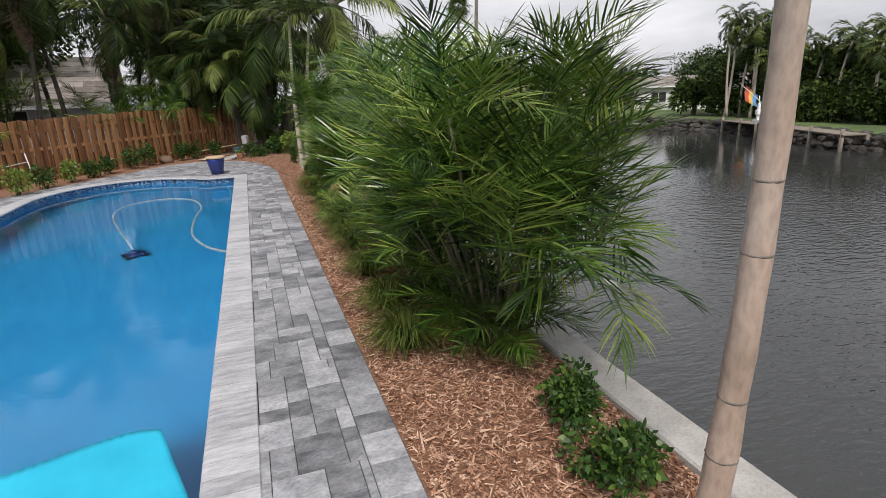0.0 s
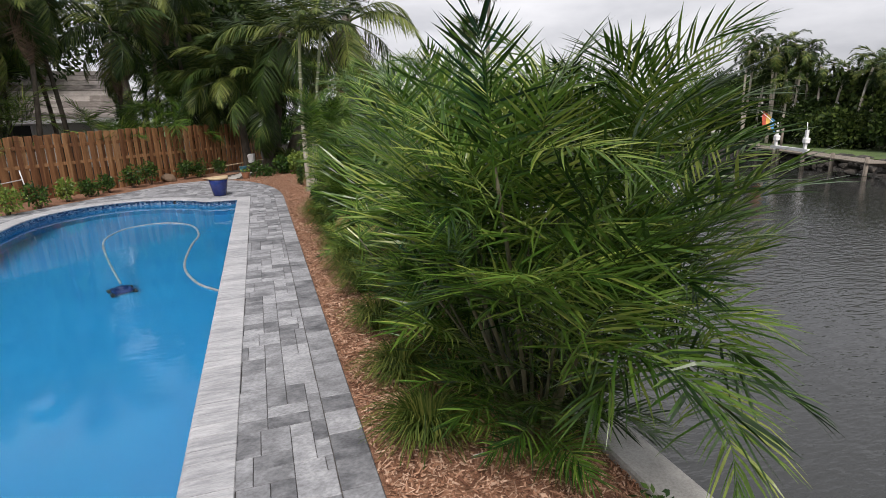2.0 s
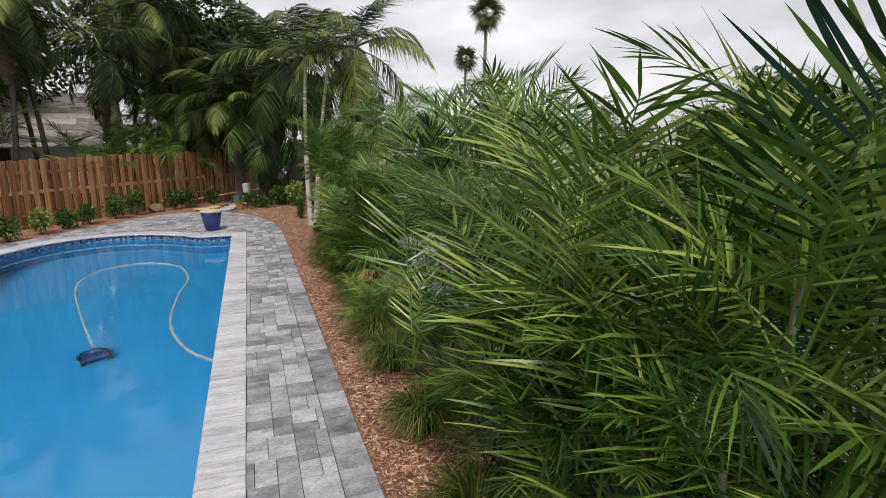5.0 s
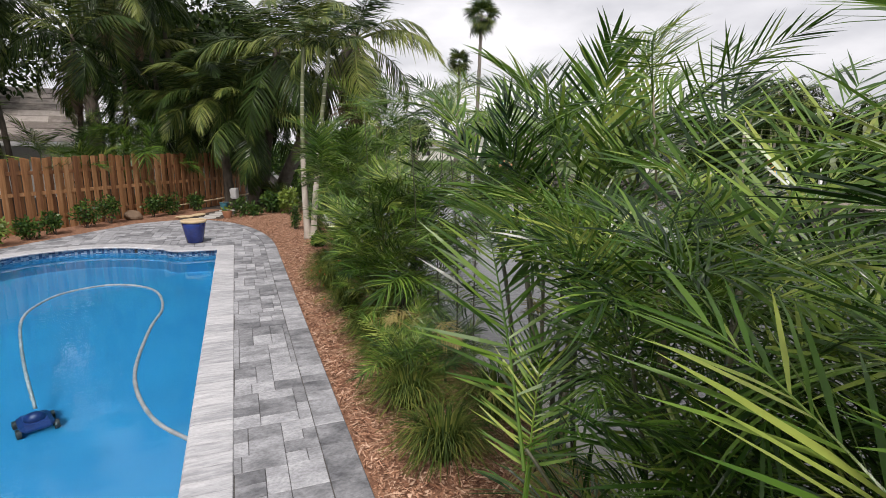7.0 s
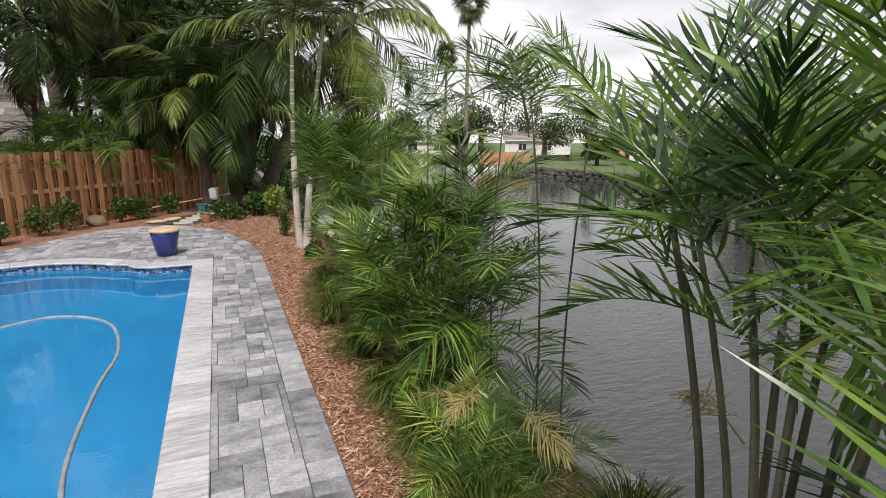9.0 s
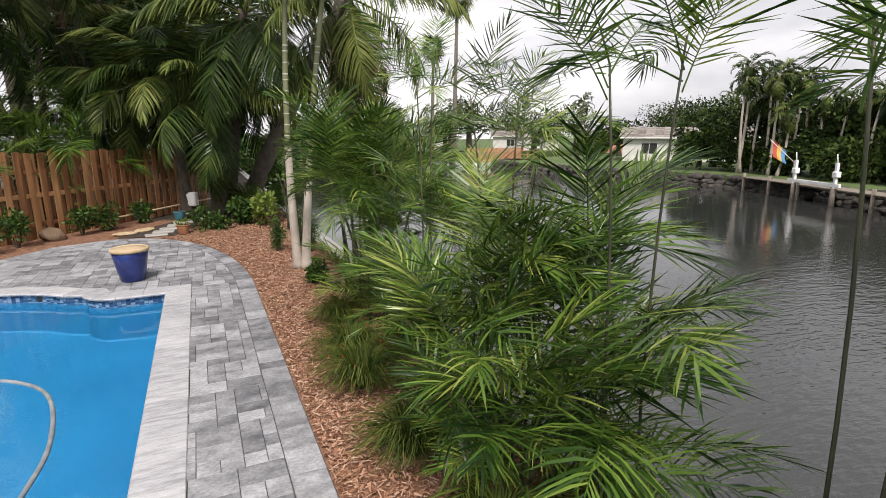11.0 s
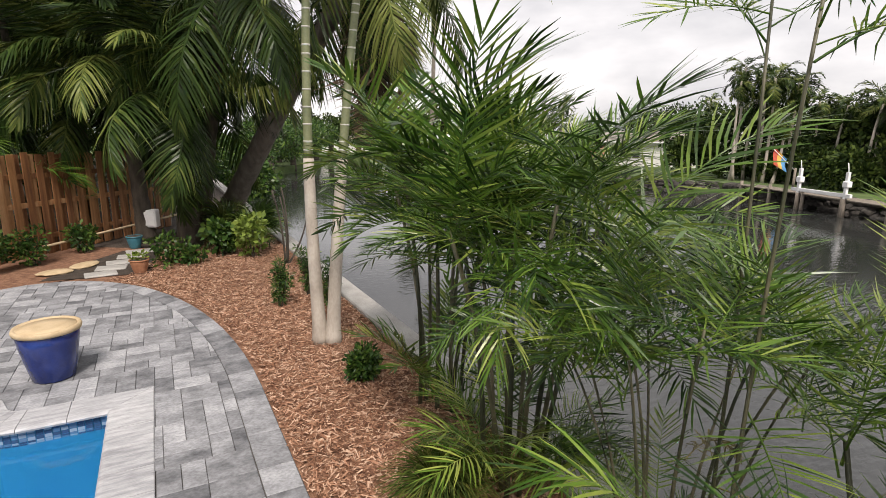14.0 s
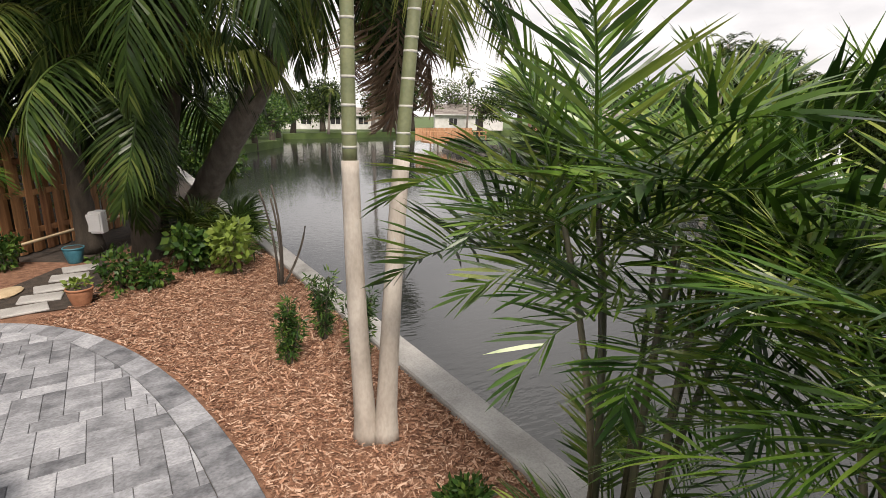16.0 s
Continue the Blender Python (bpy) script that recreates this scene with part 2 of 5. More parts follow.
def water(name, colour, rough, transmission, scales, strength, distance, calm=False):
    """Rippled water; calm: the breeze leaves smooth stretches between the ripples, more of them up the canal."""
    m = bpy.data.materials.new(name)
    m.use_nodes = True
    nodes, links = m.node_tree.nodes, m.node_tree.links
    bsdf = nodes["Principled BSDF"]
    bsdf.inputs["Base Color"].default_value = (*colour, 1)
    bsdf.inputs["Roughness"].default_value, bsdf.inputs["IOR"].default_value = rough, 1.33 if transmission else 1.5
    bsdf.inputs["Transmission Weight"].default_value = transmission
    co = nodes.new("ShaderNodeTexCoord")
    total = None
    for size, stretch, weight in scales:
        mp, n = nodes.new("ShaderNodeMapping"), nodes.new("ShaderNodeTexNoise")
        mp.inputs["Scale"].default_value = stretch
        mp.inputs["Rotation"].default_value = (0, 0, 0.5)
        n.inputs["Scale"].default_value, n.inputs["Detail"].default_value = size, 2.5
        links.new(co.outputs["Object"], mp.inputs["Vector"])
        links.new(mp.outputs["Vector"], n.inputs["Vector"])
        add = nodes.new("ShaderNodeMath")
        add.operation = "MULTIPLY_ADD"
        add.inputs[1].default_value = weight
        links.new(n.outputs["Fac"], add.inputs[0])
        if total:
            links.new(total, add.inputs[2])
        else:
            add.inputs[2].default_value = 0
        total = add.outputs[0]
    b = nodes.new("ShaderNodeBump")
    b.inputs["Strength"].default_value, b.inputs["Distance"].default_value = strength, distance
    links.new(total, b.inputs["Height"])
    if calm:
        apart, patch, reach = nodes.new("ShaderNodeSeparateXYZ"), nodes.new("ShaderNodeTexNoise"), nodes.new("ShaderNodeMapRange")
        patch.inputs["Scale"].default_value = 0.12
        links.new(co.outputs["Object"], apart.inputs[0])
        links.new(co.outputs["Object"], patch.inputs["Vector"])
        reach.inputs["From Min"].default_value, reach.inputs["From Max"].default_value = 11.0, 22.0
        reach.inputs["To Min"].default_value, reach.inputs["To Max"].default_value = 1.0, 0.12
        links.new(apart.outputs["Y"], reach.inputs["Value"])
        uneven = nodes.new("ShaderNodeMath")
        uneven.operation = "MULTIPLY"
        links.new(reach.outputs["Result"], uneven.inputs[0])
        links.new(patch.outputs["Fac"], uneven.inputs[1])
        links.new(uneven.outputs[0], b.inputs["Strength"])
    links.new(b.outputs["Normal"], bsdf.inputs["Normal"])
    return m


POOL_WATER = water("clear_pool_water", (0.62, 0.90, 1.0), 0.0, 1.0, ((0.7, (1, 1, 1), 1.0), (5.0, (1, 2.2, 1), 0.16)), 0.2, 0.04)
CANAL_WATER = water("dark_canal_water", (0.030, 0.032, 0.031), 0.01, 0.0, ((0.8, (1, 1.8, 1), 0.45), (2.6, (1, 2.6, 1), 0.75), (6.0, (1, 2.4, 1), 0.35)), 0.6, 0.10, calm=True)


def mosaic():
    """Small blue and grey glass tiles of the waterline."""
    m = bpy.data.materials.new("blue_grey_mosaic")
    m.use_nodes = True
    nodes, links = m.node_tree.nodes, m.node_tree.links
    bsdf = nodes["Principled BSDF"]
    bsdf.inputs["Roughness"].default_value = 0.2
    geo = nodes.new("ShaderNodeNewGeometry")
    r = ramp_node(nodes, [(0.0, (0.03, 0.07, 0.16)), (0.35, (0.09, 0.18, 0.32)), (0.6, (0.22, 0.32, 0.44)), (1.0, (0.45, 0.52, 0.58))])
    r.color_ramp.interpolation = "CONSTANT"
    links.new(geo.outputs["Random Per Island"], r.inputs["Fac"])
    links.new(r.outputs["Color"], bsdf.inputs["Base Color"])
    return m


MOSAIC = mosaic()


# ---- building helpers ----
def mesh_of(name, verts, faces, material, smooth=False):
    me = bpy.data.meshes.new(name)
    me.from_pydata(verts, [], faces)
    me.materials.append(material)
    if smooth:
        me.polygons.foreach_set("use_smooth", [True] * len(me.polygons))
    me.update()
    return me


def mesh_from(name, bm, material, smooth=False):
    me = bpy.data.meshes.new(name)
    bm.to_mesh(me)
    bm.free()
    me.materials.append(material)
    if smooth:
        me.polygons.foreach_set("use_smooth", [True] * len(me.polygons))
    return me


def part(name, data, material, parent, label="", smooth=False, at=None):
    """One mesh object under a thing or a part; data is a bmesh or a mesh."""
    me = data if isinstance(data, bpy.types.Mesh) else mesh_from(name, data, material, smooth)
    ob = new(name, me)
    ob.parent = parent
    if at is not None:
        ob.matrix_basis = at
    return tagged(ob, label)


def thing(name, label, category, at=None, group="", kind=""):
    ob = new(name)
    if at is not None:
        ob.matrix_basis = at
    return tagged(ob, label, category, group, kind)


def solid(name, data, material, label, category="", group="", kind="", smooth=False, at=None):
    me = data if isinstance(data, bpy.types.Mesh) else mesh_from(name, data, material, smooth)
    ob = new(name, me)
    if at is not None:
        ob.matrix_basis = at
    return tagged(ob, label, category, group, kind)


def box(bm, x0, x1, y0, y1, z0, z1, bevel=0.0, m=None):
    v = bmesh.ops.create_cube(bm, size=1.0, matrix=Matrix.Translation(((x0 + x1) / 2, (y0 + y1) / 2, (z0 + z1) / 2)) @ Matrix.Diagonal((x1 - x0, y1 - y0, z1 - z0, 1)))["verts"]
    if bevel:
        edges = list({e for q in v for e in q.link_edges})
        out = bmesh.ops.bevel(bm, geom=edges, offset=bevel, segments=1, affect="EDGES", profile=0.5)
        v = list({q for f in out["faces"] for q in f.verts} | {q for q in v if q.is_valid})
    if m is not None:
        bmesh.ops.transform(bm, matrix=m, verts=v)
    return v


def box_bm(*a, **k):
    bm = bmesh.new()
    box(bm, *a, **k)
    return bm


def lathe(profile, sides=32):
    """A turned shape from (radius, height) pairs."""
    bm = bmesh.new()
    rings = []
    for r, z in profile:
        rings.append([bm.verts.new((r * math.cos(2 * math.pi * i / sides), r * math.sin(2 * math.pi * i / sides), z)) for i in range(sides)])
    for a, b in zip(rings, rings[1:]):
        for i in range(sides):
            bm.faces.new((a[i], a[(i + 1) % sides], b[(i + 1) % sides], b[i]))
    for ring, flip in ((rings[0], True), (rings[-1], False)):
        bm.faces.new(ring[::-1] if flip else ring)
    return bm


def tube(points, radii, sides=8, rough=0.0, rng=None, bm=None):
    """A tapering tube along points."""
    bm = bm or bmesh.new()
    pts = [Vector(p) for p in points]
    rings = []
    for i, p in enumerate(pts):
        d = (pts[min(i + 1, len(pts) - 1)] - pts[max(i - 1, 0)]).normalized()
        a = d.cross(Vector((0, 0, 1)) if abs(d.z) < 0.95 else Vector((0, 1, 0))).normalized()
        b = d.cross(a)
        ring = []
        for k in range(sides):
            q = 2 * math.pi * k / sides
            r = radii[i] * (1 + (rng.uniform(-rough, rough) if rng else 0))
            ring.append(bm.verts.new(p + a * (r * math.cos(q)) + b * (r * math.sin(q))))
        rings.append(ring)
    for a, b in zip(rings, rings[1:]):
        for k in range(sides):
            bm.faces.new((a[k], a[(k + 1) % sides], b[(k + 1) % sides], b[k]))
    bm.faces.new(rings[0])
    bm.faces.new(rings[-1][::-1])
    bmesh.ops.recalc_face_normals(bm, faces=bm.faces[:])
    return bm


def curve_points(a, b, bow, n):
    """Points from a to b, bowed sideways by the vector bow."""
    a, b, bow = Vector(a), Vector(b), Vector(bow)
    return [a.lerp(b, i / n) + bow * (4 * (i / n) * (1 - i / n)) for i in range(n + 1)]


def filled(loops, z, name, material):
    """A flat sheet bounded by the first loop, with the others as holes."""
    bm = bmesh.new()
    for loop in loops:
        vs = [bm.verts.new((x, y, z)) for x, y in loop]
        for i, v in enumerate(vs):
            bm.edges.new((v, vs[(i + 1) % len(vs)]))
    bmesh.ops.triangle_fill(bm, use_beauty=True, use_dissolve=False, edges=bm.edges[:], normal=(0, 0, 1))
    for f in bm.faces:
        if f.normal.z < 0:
            f.normal_flip()
    return mesh_from(name, bm, material)


# ---- palm leaves ----
def frond_mesh(name, material, seed, length=1.7, pairs=38, leaf=0.42, width=0.026, arch=55, vee=35, droop=0.25, start=0.22, tip=0.35, wild=0.12, stalk=0.012, spread=62):
    """A feather leaf along +x: an arching midrib with narrow, drooping leaflets on both sides."""
    rng = random.Random(seed)
    verts, faces = [], []
    n = 14
    pts, tans = [Vector((0, 0, 0))], []
    sway = rng.uniform(-12, 12)
    for i in range(n):
        s = (i + 0.5) / n
        th, ph = -radians(arch) * s ** 1.6, radians(sway) * s * s
        t = Vector((math.cos(th) * math.cos(ph), math.cos(th) * math.sin(ph), math.sin(th)))
        tans.append(t)
        pts.append(pts[-1] + t * (length / n))

    def along(s):
        k = min(int(s * n), n - 1)
        return pts[k].lerp(pts[k + 1], s * n - k), tans[k]
    for i in range(n + 1):
        t = tans[min(i, n - 1)]
        side = t.cross(Vector((0, 0, 1))).normalized()
        up = side.cross(t)
        r = stalk * (1 - 0.85 * i / n)
        verts += [pts[i] + side * r, pts[i] + up * r * 0.8, pts[i] - side * r, pts[i] - up * r]
    for i in range(n):
        for k in range(4):
            a, b = 4 * i + k, 4 * i + (k + 1) % 4
            faces.append((a, b, b + 4, a + 4))
    for j in range(pairs):
        for sgn in (-1, 1):
            u = (j + rng.uniform(-0.3, 0.3) + (0.25 if sgn > 0 else 0)) / pairs
            u = min(max(u, 0), 1)
            s = start + (0.995 - start) * u
            p, t = along(s)
            side = t.cross(Vector((0, 0, 1))).normalized()
            up = side.cross(t)
            ang = radians(spread - (spread - 20) * u ** 1.5 + rng.gauss(0, 60 * wild))
            v = radians(vee + rng.gauss(0, 120 * wild))
            d = (t * math.cos(ang) + (side * sgn * math.cos(v) + up * math.sin(v)) * math.sin(ang)).normalized()
            size = leaf * (0.6 + 0.4 * math.sin(math.pi * min(u * 1.25, 1) ** 0.8)) * (1 - (1 - tip) * u ** 3) * rng.uniform(0.85, 1.1)
            wide = (t - d * t.dot(d)).normalized() * (width / 2) * rng.uniform(0.8, 1.15)
            twist = d.cross(wide) * rng.uniform(-0.5, 0.5)
            wide = wide + twist
            fall = Vector((0, 0, -1)) * size * droop * rng.uniform(0.5, 1.5)
            base = len(verts)
            for k, w in ((0.0, 0.45), (0.3, 1.0), (0.7, 0.75)):
                c = p + d * (size * k) + fall * k * k
                verts += [c - wide * w, c + wide * w]
            verts.append(p + d * size + fall)
            faces += [(base, base + 1, base + 3, base + 2), (base + 2, base + 3, base + 5, base + 4), (base + 4, base + 5, base + 6)]
    return mesh_of(name, [tuple(v) for v in verts], faces, material)


ARECA = [frond_mesh("areca_frond", LEAF, 10 + i, length=1.0 + 0.08 * (i % 4), pairs=23, leaf=0.50, width=0.0165, arch=32 + 18 * (i % 3), vee=10 + 9 * (i % 3), droop=0.12 + 0.14 * (i % 3), wild=0.10, stalk=0.009, spread=70, tip=0.9) for i in range(8)]
ARECA_WIDE = [frond_mesh("areca_frond", LEAF, 20 + i, length=1.25 + 0.08 * (i % 3), pairs=24, leaf=0.52, width=0.025, arch=30 + 18 * (i % 3), vee=16 + 8 * (i % 3), droop=0.12 + 0.1 * (i % 2), wild=0.09, stalk=0.011, spread=64, tip=0.7) for i in range(5)]
ARECA_OLD = [frond_mesh("areca_frond_old", LEAF_OLD, 30 + i, length=1.05, pairs=28, leaf=0.36, width=0.02, arch=75, vee=5, droop=0.5, wild=0.25, stalk=0.010) for i in range(2)]
COCO = [frond_mesh("coconut_frond", LEAF_COCO, 40 + i, length=3.0, pairs=62, leaf=0.80, width=0.034, arch=75 + 14 * (i % 3), vee=-14 + 8 * (i % 2), droop=0.6, wild=0.08, start=0.18, stalk=0.03, spread=66) for i in range(5)]
COCO_DEAD = [frond_mesh("dry_coconut_frond", LEAF_DEAD, 50 + i, length=3.2, pairs=58, leaf=0.8, width=0.034, arch=40, vee=-35, droop=0.85, wild=0.22, start=0.18, stalk=0.028) for i in range(2)]
FARPALM = [frond_mesh("far_palm_frond", LEAF_COCO, 60 + i, length=2.2, pairs=26, leaf=0.62, width=0.075, arch=115, vee=12, droop=0.35, start=0.15, stalk=0.03) for i in range(3)]


def fan_mesh(name, material, seed, radius=0.8, blades=26):
    """A fan leaf: blades spread from the end of a stalk along +x."""
    rng = random.Random(seed)
    verts, faces = [], []
    stalk = 0.7 * radius
    for x in (0, stalk):
        verts += [(x, -0.012, 0), (x, 0, 0.012), (x, 0.012, 0), (x, 0, -0.012)]
    faces += [(k, (k + 1) % 4, (k + 1) % 4 + 4, k + 4) for k in range(4)]
    for i in range(blades):
        a = radians(-125 + 250 * i / (blades - 1) + rng.uniform(-3, 3))
        d = Vector((math.cos(a), math.sin(a), rng.uniform(-0.05, 0.12)))
        w = Vector((-d.y, d.x, rng.uniform(-0.4, 0.4))) * 0.028 * radius
        r = radius * rng.uniform(0.85, 1.05)
        base = len(verts)
        c = Vector((stalk, 0, 0))
        for k, s in ((0.05, 0.5), (0.5, 1.5), (0.8, 0.9)):
            q = c + d * r * k - Vector((0, 0, 0.35 * r * k * k * k))
            verts += [tuple(q - w * s), tuple(q + w * s)]
        verts.append(tuple(c + d * r - Vector((0, 0, 0.42 * r))))
        faces += [(base, base + 1, base + 3, base + 2), (base + 2, base + 3, base + 5, base + 4), (base + 4, base + 5, base + 6)]
    return mesh_of(name, verts, faces, material)


FAN = [fan_mesh("fan_leaf", LEAF_COCO, 70 + i) for i in range(2)]


def aim(p, azimuth, elevation, roll=0.0, size=1.0):
    return Matrix.Translation(p) @ Matrix.Rotation(azimuth, 4, "Z") @ Matrix.Rotation(-elevation, 4, "Y") @ Matrix.Rotation(roll, 4, "X") @ Matrix.Diagonal((size, size, size, 1))


def areca(x, y, seed, kind_of=None, stems=9, height=1.5, per=5, spread=0.45, size=1.0, low=6, old=1, bare=0.0, lean=(0, 0), clear=1.0, far=99.0, up=(15, 80), z=-0.02, even=False, cane=0.0, label="clump of green areca palm with arching feathery fronds in mulch", group="palms along the seawall"):
    """A clump of canes, each with a crown of fronds, and young fronds from the ground; no frond reaches past x = clear."""
    rng = random.Random(seed)
    ob = thing("areca_palm", label, "palm", Matrix.Translation((x, y, z)), group)

    def leaf(p, az, e, s, mesh, material, label=""):
        room = x + p[0] - clear
        reach = -math.cos(az) * 1.25 * s * max(math.cos(e), 0.45)
        if reach > room:
            s *= max(room / reach, 0.0)
        room, reach = far - x - p[0], math.cos(az) * 1.25 * s * max(math.cos(e), 0.45)
        if reach > room:
            s *= max(room / reach, 0.0)
        if s > 0.3 * size:
            part("frond", mesh, material, ob, label, at=aim(p, az, e, rng.uniform(-0.5, 0.5), s))
    for i in range(stems):
        a = 2 * math.pi * (i + rng.uniform(-0.3, 0.3)) / stems
        r0, r1 = rng.uniform(0.05, 0.22), spread * rng.uniform(0.5, 1.2)
        h = height * (rng.uniform(0.88, 1.06) if even else rng.uniform(0.4, 1.15))
        foot = Vector((r0 * math.cos(a), r0 * math.sin(a), 0))
        head = Vector((r1 * math.cos(a) + lean[0] * h, r1 * math.sin(a) + lean[1] * h, h))
        pts = curve_points(foot, head, Vector((math.cos(a), math.sin(a), 0)) * -0.06, 6)
        thick = cane * rng.uniform(0.8, 1.15) if cane else 0.0075 if even else rng.uniform(0.009, 0.016) * max(1, size)
        part("stem", tube(pts, [thick * (1.25 - 0.5 * k / 6) for k in range(7)], 6), STEM, ob, smooth=True)
        count = max(2, round(per * rng.uniform(0.7, 1.3)))
        for k in range(count):
            az = a + rng.gauss(0, 1.25) + k * 2.4
            e = radians(rng.uniform(*up)) if rng.random() > bare else radians(rng.uniform(50, 85))
            leaf(pts[-1] - Vector((0, 0, 0.05 * k)), az, e, size * rng.uniform(0.65, 1.05), rng.choice(kind_of or ARECA), LEAF)
    for i in range(low):
        az = rng.uniform(0, 2 * math.pi)
        leaf(Vector((0.15 * math.cos(az), 0.15 * math.sin(az), rng.uniform(0.02, 0.35))), az, radians(rng.uniform(25, 70)), size * rng.uniform(0.45, 0.8), rng.choice(kind_of or ARECA), LEAF)
    for i in range(old):
        az = rng.uniform(0, 2 * math.pi)
        leaf(Vector((0.2 * math.cos(az), 0.2 * math.sin(az), rng.uniform(0.4, 1.0))), az, radians(rng.uniform(0, 30)), size * rng.uniform(0.6, 0.9), rng.choice(ARECA_OLD), LEAF_OLD, "yellowing frond")
    return ob


def palm(name, label, foot, head, thick, fronds, count, seed, bark, bow=(0, 0, 0), size=1.0, el=(-35, 75), group="", dead=(), category="palm tree", swell=1.5, segments=12, scars=0.0):
    """A single-trunked palm: a tapering trunk with leaf scars and a crown of fronds."""
    rng = random.Random(seed)
    foot, head = Vector(foot), Vector(head)
    ob = thing(name, label, category, Matrix.Translation(foot), group)
    pts = curve_points((0, 0, -0.05), head - foot, bow, segments * 2)
    radii = [thick * (1 + (swell - 1) * math.exp(-6 * i / (2 * segments)) - 0.25 * i / (2 * segments)) * (1.05 if i % 2 else 0.97) for i in range(2 * segments + 1)]
    part("trunk", tube(pts, radii, 14, 0.02, rng), bark, ob, smooth=True)
    top = pts[-1]
    z = 0.25
    while scars and z < top.z * 0.75:
        i = min(range(1, len(pts) - 1), key=lambda j: abs(pts[j].z - z))
        u = (z - pts[i].z) / max(pts[i + 1].z - pts[i].z, 0.01)
        c, ahead = pts[i].lerp(pts[i + 1], u), (pts[i + 1] - pts[i]).normalized()
        r = radii[i] * 1.03
        part("leaf_scar", tube([c - ahead * 0.006, c, c + ahead * 0.006], [r * 0.97, r * 1.01, r * 0.97], 14, 0.02, rng), TRUNK_GREY, ob, "raised brown leaf scar ring", smooth=True)
        z += scars * rng.uniform(0.75, 1.25)
    for i in range(count):
        az = i * 2.39996 + rng.uniform(-0.3, 0.3)
        u = (i + 0.5) / count
        e = radians(el[1] + (el[0] - el[1]) * u + rng.uniform(-10, 10))
        part("frond", rng.choice(fronds), LEAF_COCO, ob, at=aim(top + Vector((0, 0, -0.25 * u)), az, e, rng.uniform(-0.4, 0.4), size * rng.uniform(0.8, 1.1)))
    for az, e, mesh in dead:
        part("frond", mesh, LEAF_DEAD, ob, "dry brown hanging frond", at=aim(top - Vector((0, 0, 0.2)), az, radians(e), 0, size * rng.uniform(0.8, 1.0)))
    return ob


def leaf_cloud(name, centres, count, size, seed, material, squash=0.8, wide=0.28):
    """Many small pointed leaves in uneven clumps, as one mesh."""
    rng = np.random.default_rng(seed)
    c = np.array(centres, float)
    pick = rng.choice(len(c), count, p=c[:, 3] ** 2 / (c[:, 3] ** 2).sum())
    d = rng.normal(size=(count, 3))
    d /= np.linalg.norm(d, axis=1)[:, None]
    rad = c[pick, 3] * rng.uniform(0.35, 1.05, count) ** 0.6
    p = c[pick, :3] + d * rad[:, None] * [1, 1, squash]
    out = d + rng.normal(size=(count, 3)) * 0.7
    out /= np.linalg.norm(out, axis=1)[:, None]
    side = np.cross(out, rng.normal(size=(count, 3)))
    side /= np.linalg.norm(side, axis=1)[:, None]
    ls = size * rng.uniform(0.6, 1.3, count)[:, None]
    a, b, m, e = p, p + out * ls, p + out * ls * 0.5 + side * ls * wide, p + out * ls * 0.5 - side * ls * wide
    v = np.stack([a, m, b, e], 1).reshape(-1, 3)
    faces = np.arange(count * 4).reshape(-1, 4)
    return mesh_of(name, v.tolist(), faces.tolist(), material)


def broad_tree(x, y, z, height, radius, seed, leaf=0.22, leaves=2600, label="broad-leaved tree with a dense dark green crown", material=None, trunk=True, name="tree", group=""):
    rng = random.Random(seed)
    ob = thing(name, label, "tree", Matrix.Translation((x, y, z)), group)
    stem = height * 0.45
    bm = tube(curve_points((0, 0, -0.1), (rng.uniform(-.3, .3), rng.uniform(-.3, .3), stem), (0.1, 0, 0), 5), [radius * 0.09 * (1.3 - 0.1 * i) for i in range(6)], 9)
    centres = []
    for i in range(9):
        a = rng.uniform(0, 2 * math.pi)
        r, h = radius * rng.uniform(0.15, 0.75), height * rng.uniform(0.45, 0.9)
        q = (r * math.cos(a), r * math.sin(a), h)
        centres.append((*q, radius * rng.uniform(0.32, 0.55)))
        part("limb", tube(curve_points((0, 0, stem * 0.8), q, (0, 0, 0.2), 4), [radius * 0.05 * (1 - 0.2 * k) for k in range(5)], 5), TRUNK_DARK, ob, smooth=True)
    part("trunk", bm, TRUNK_DARK, ob, smooth=True)
    part("crown", leaf_cloud("crown", centres, leaves, leaf, seed, material or LEAF_DARK), material or LEAF_DARK, ob)
    return ob


def shrub(x, y, radius, height, seed, material, leaves=420, leaf=0.06, label="", name="shrub", z=-0.02, group=""):
    rng = random.Random(seed)
    ob = thing(name, label, "shrub", Matrix.Translation((x, y, z)), group)
    centres = []
    for i in range(7):
        a = rng.uniform(0, 2 * math.pi)
        r = radius * rng.uniform(0.1, 0.65)
        q = (r * math.cos(a), r * math.sin(a), height * rng.uniform(0.35, 0.85))
        part("branch", tube(curve_points((0.2 * q[0], 0.2 * q[1], 0), q, (0, 0, 0), 3), [0.009, 0.008, 0.006, 0.004], 5), TRUNK_DARK, ob)
        centres.append((*q, radius * rng.uniform(0.4, 0.62)))
    part("foliage", leaf_cloud("foliage", centres, leaves, leaf, seed, material, squash=min(1.3, height / (2 * radius) + 0.3)), material, ob)
    return ob


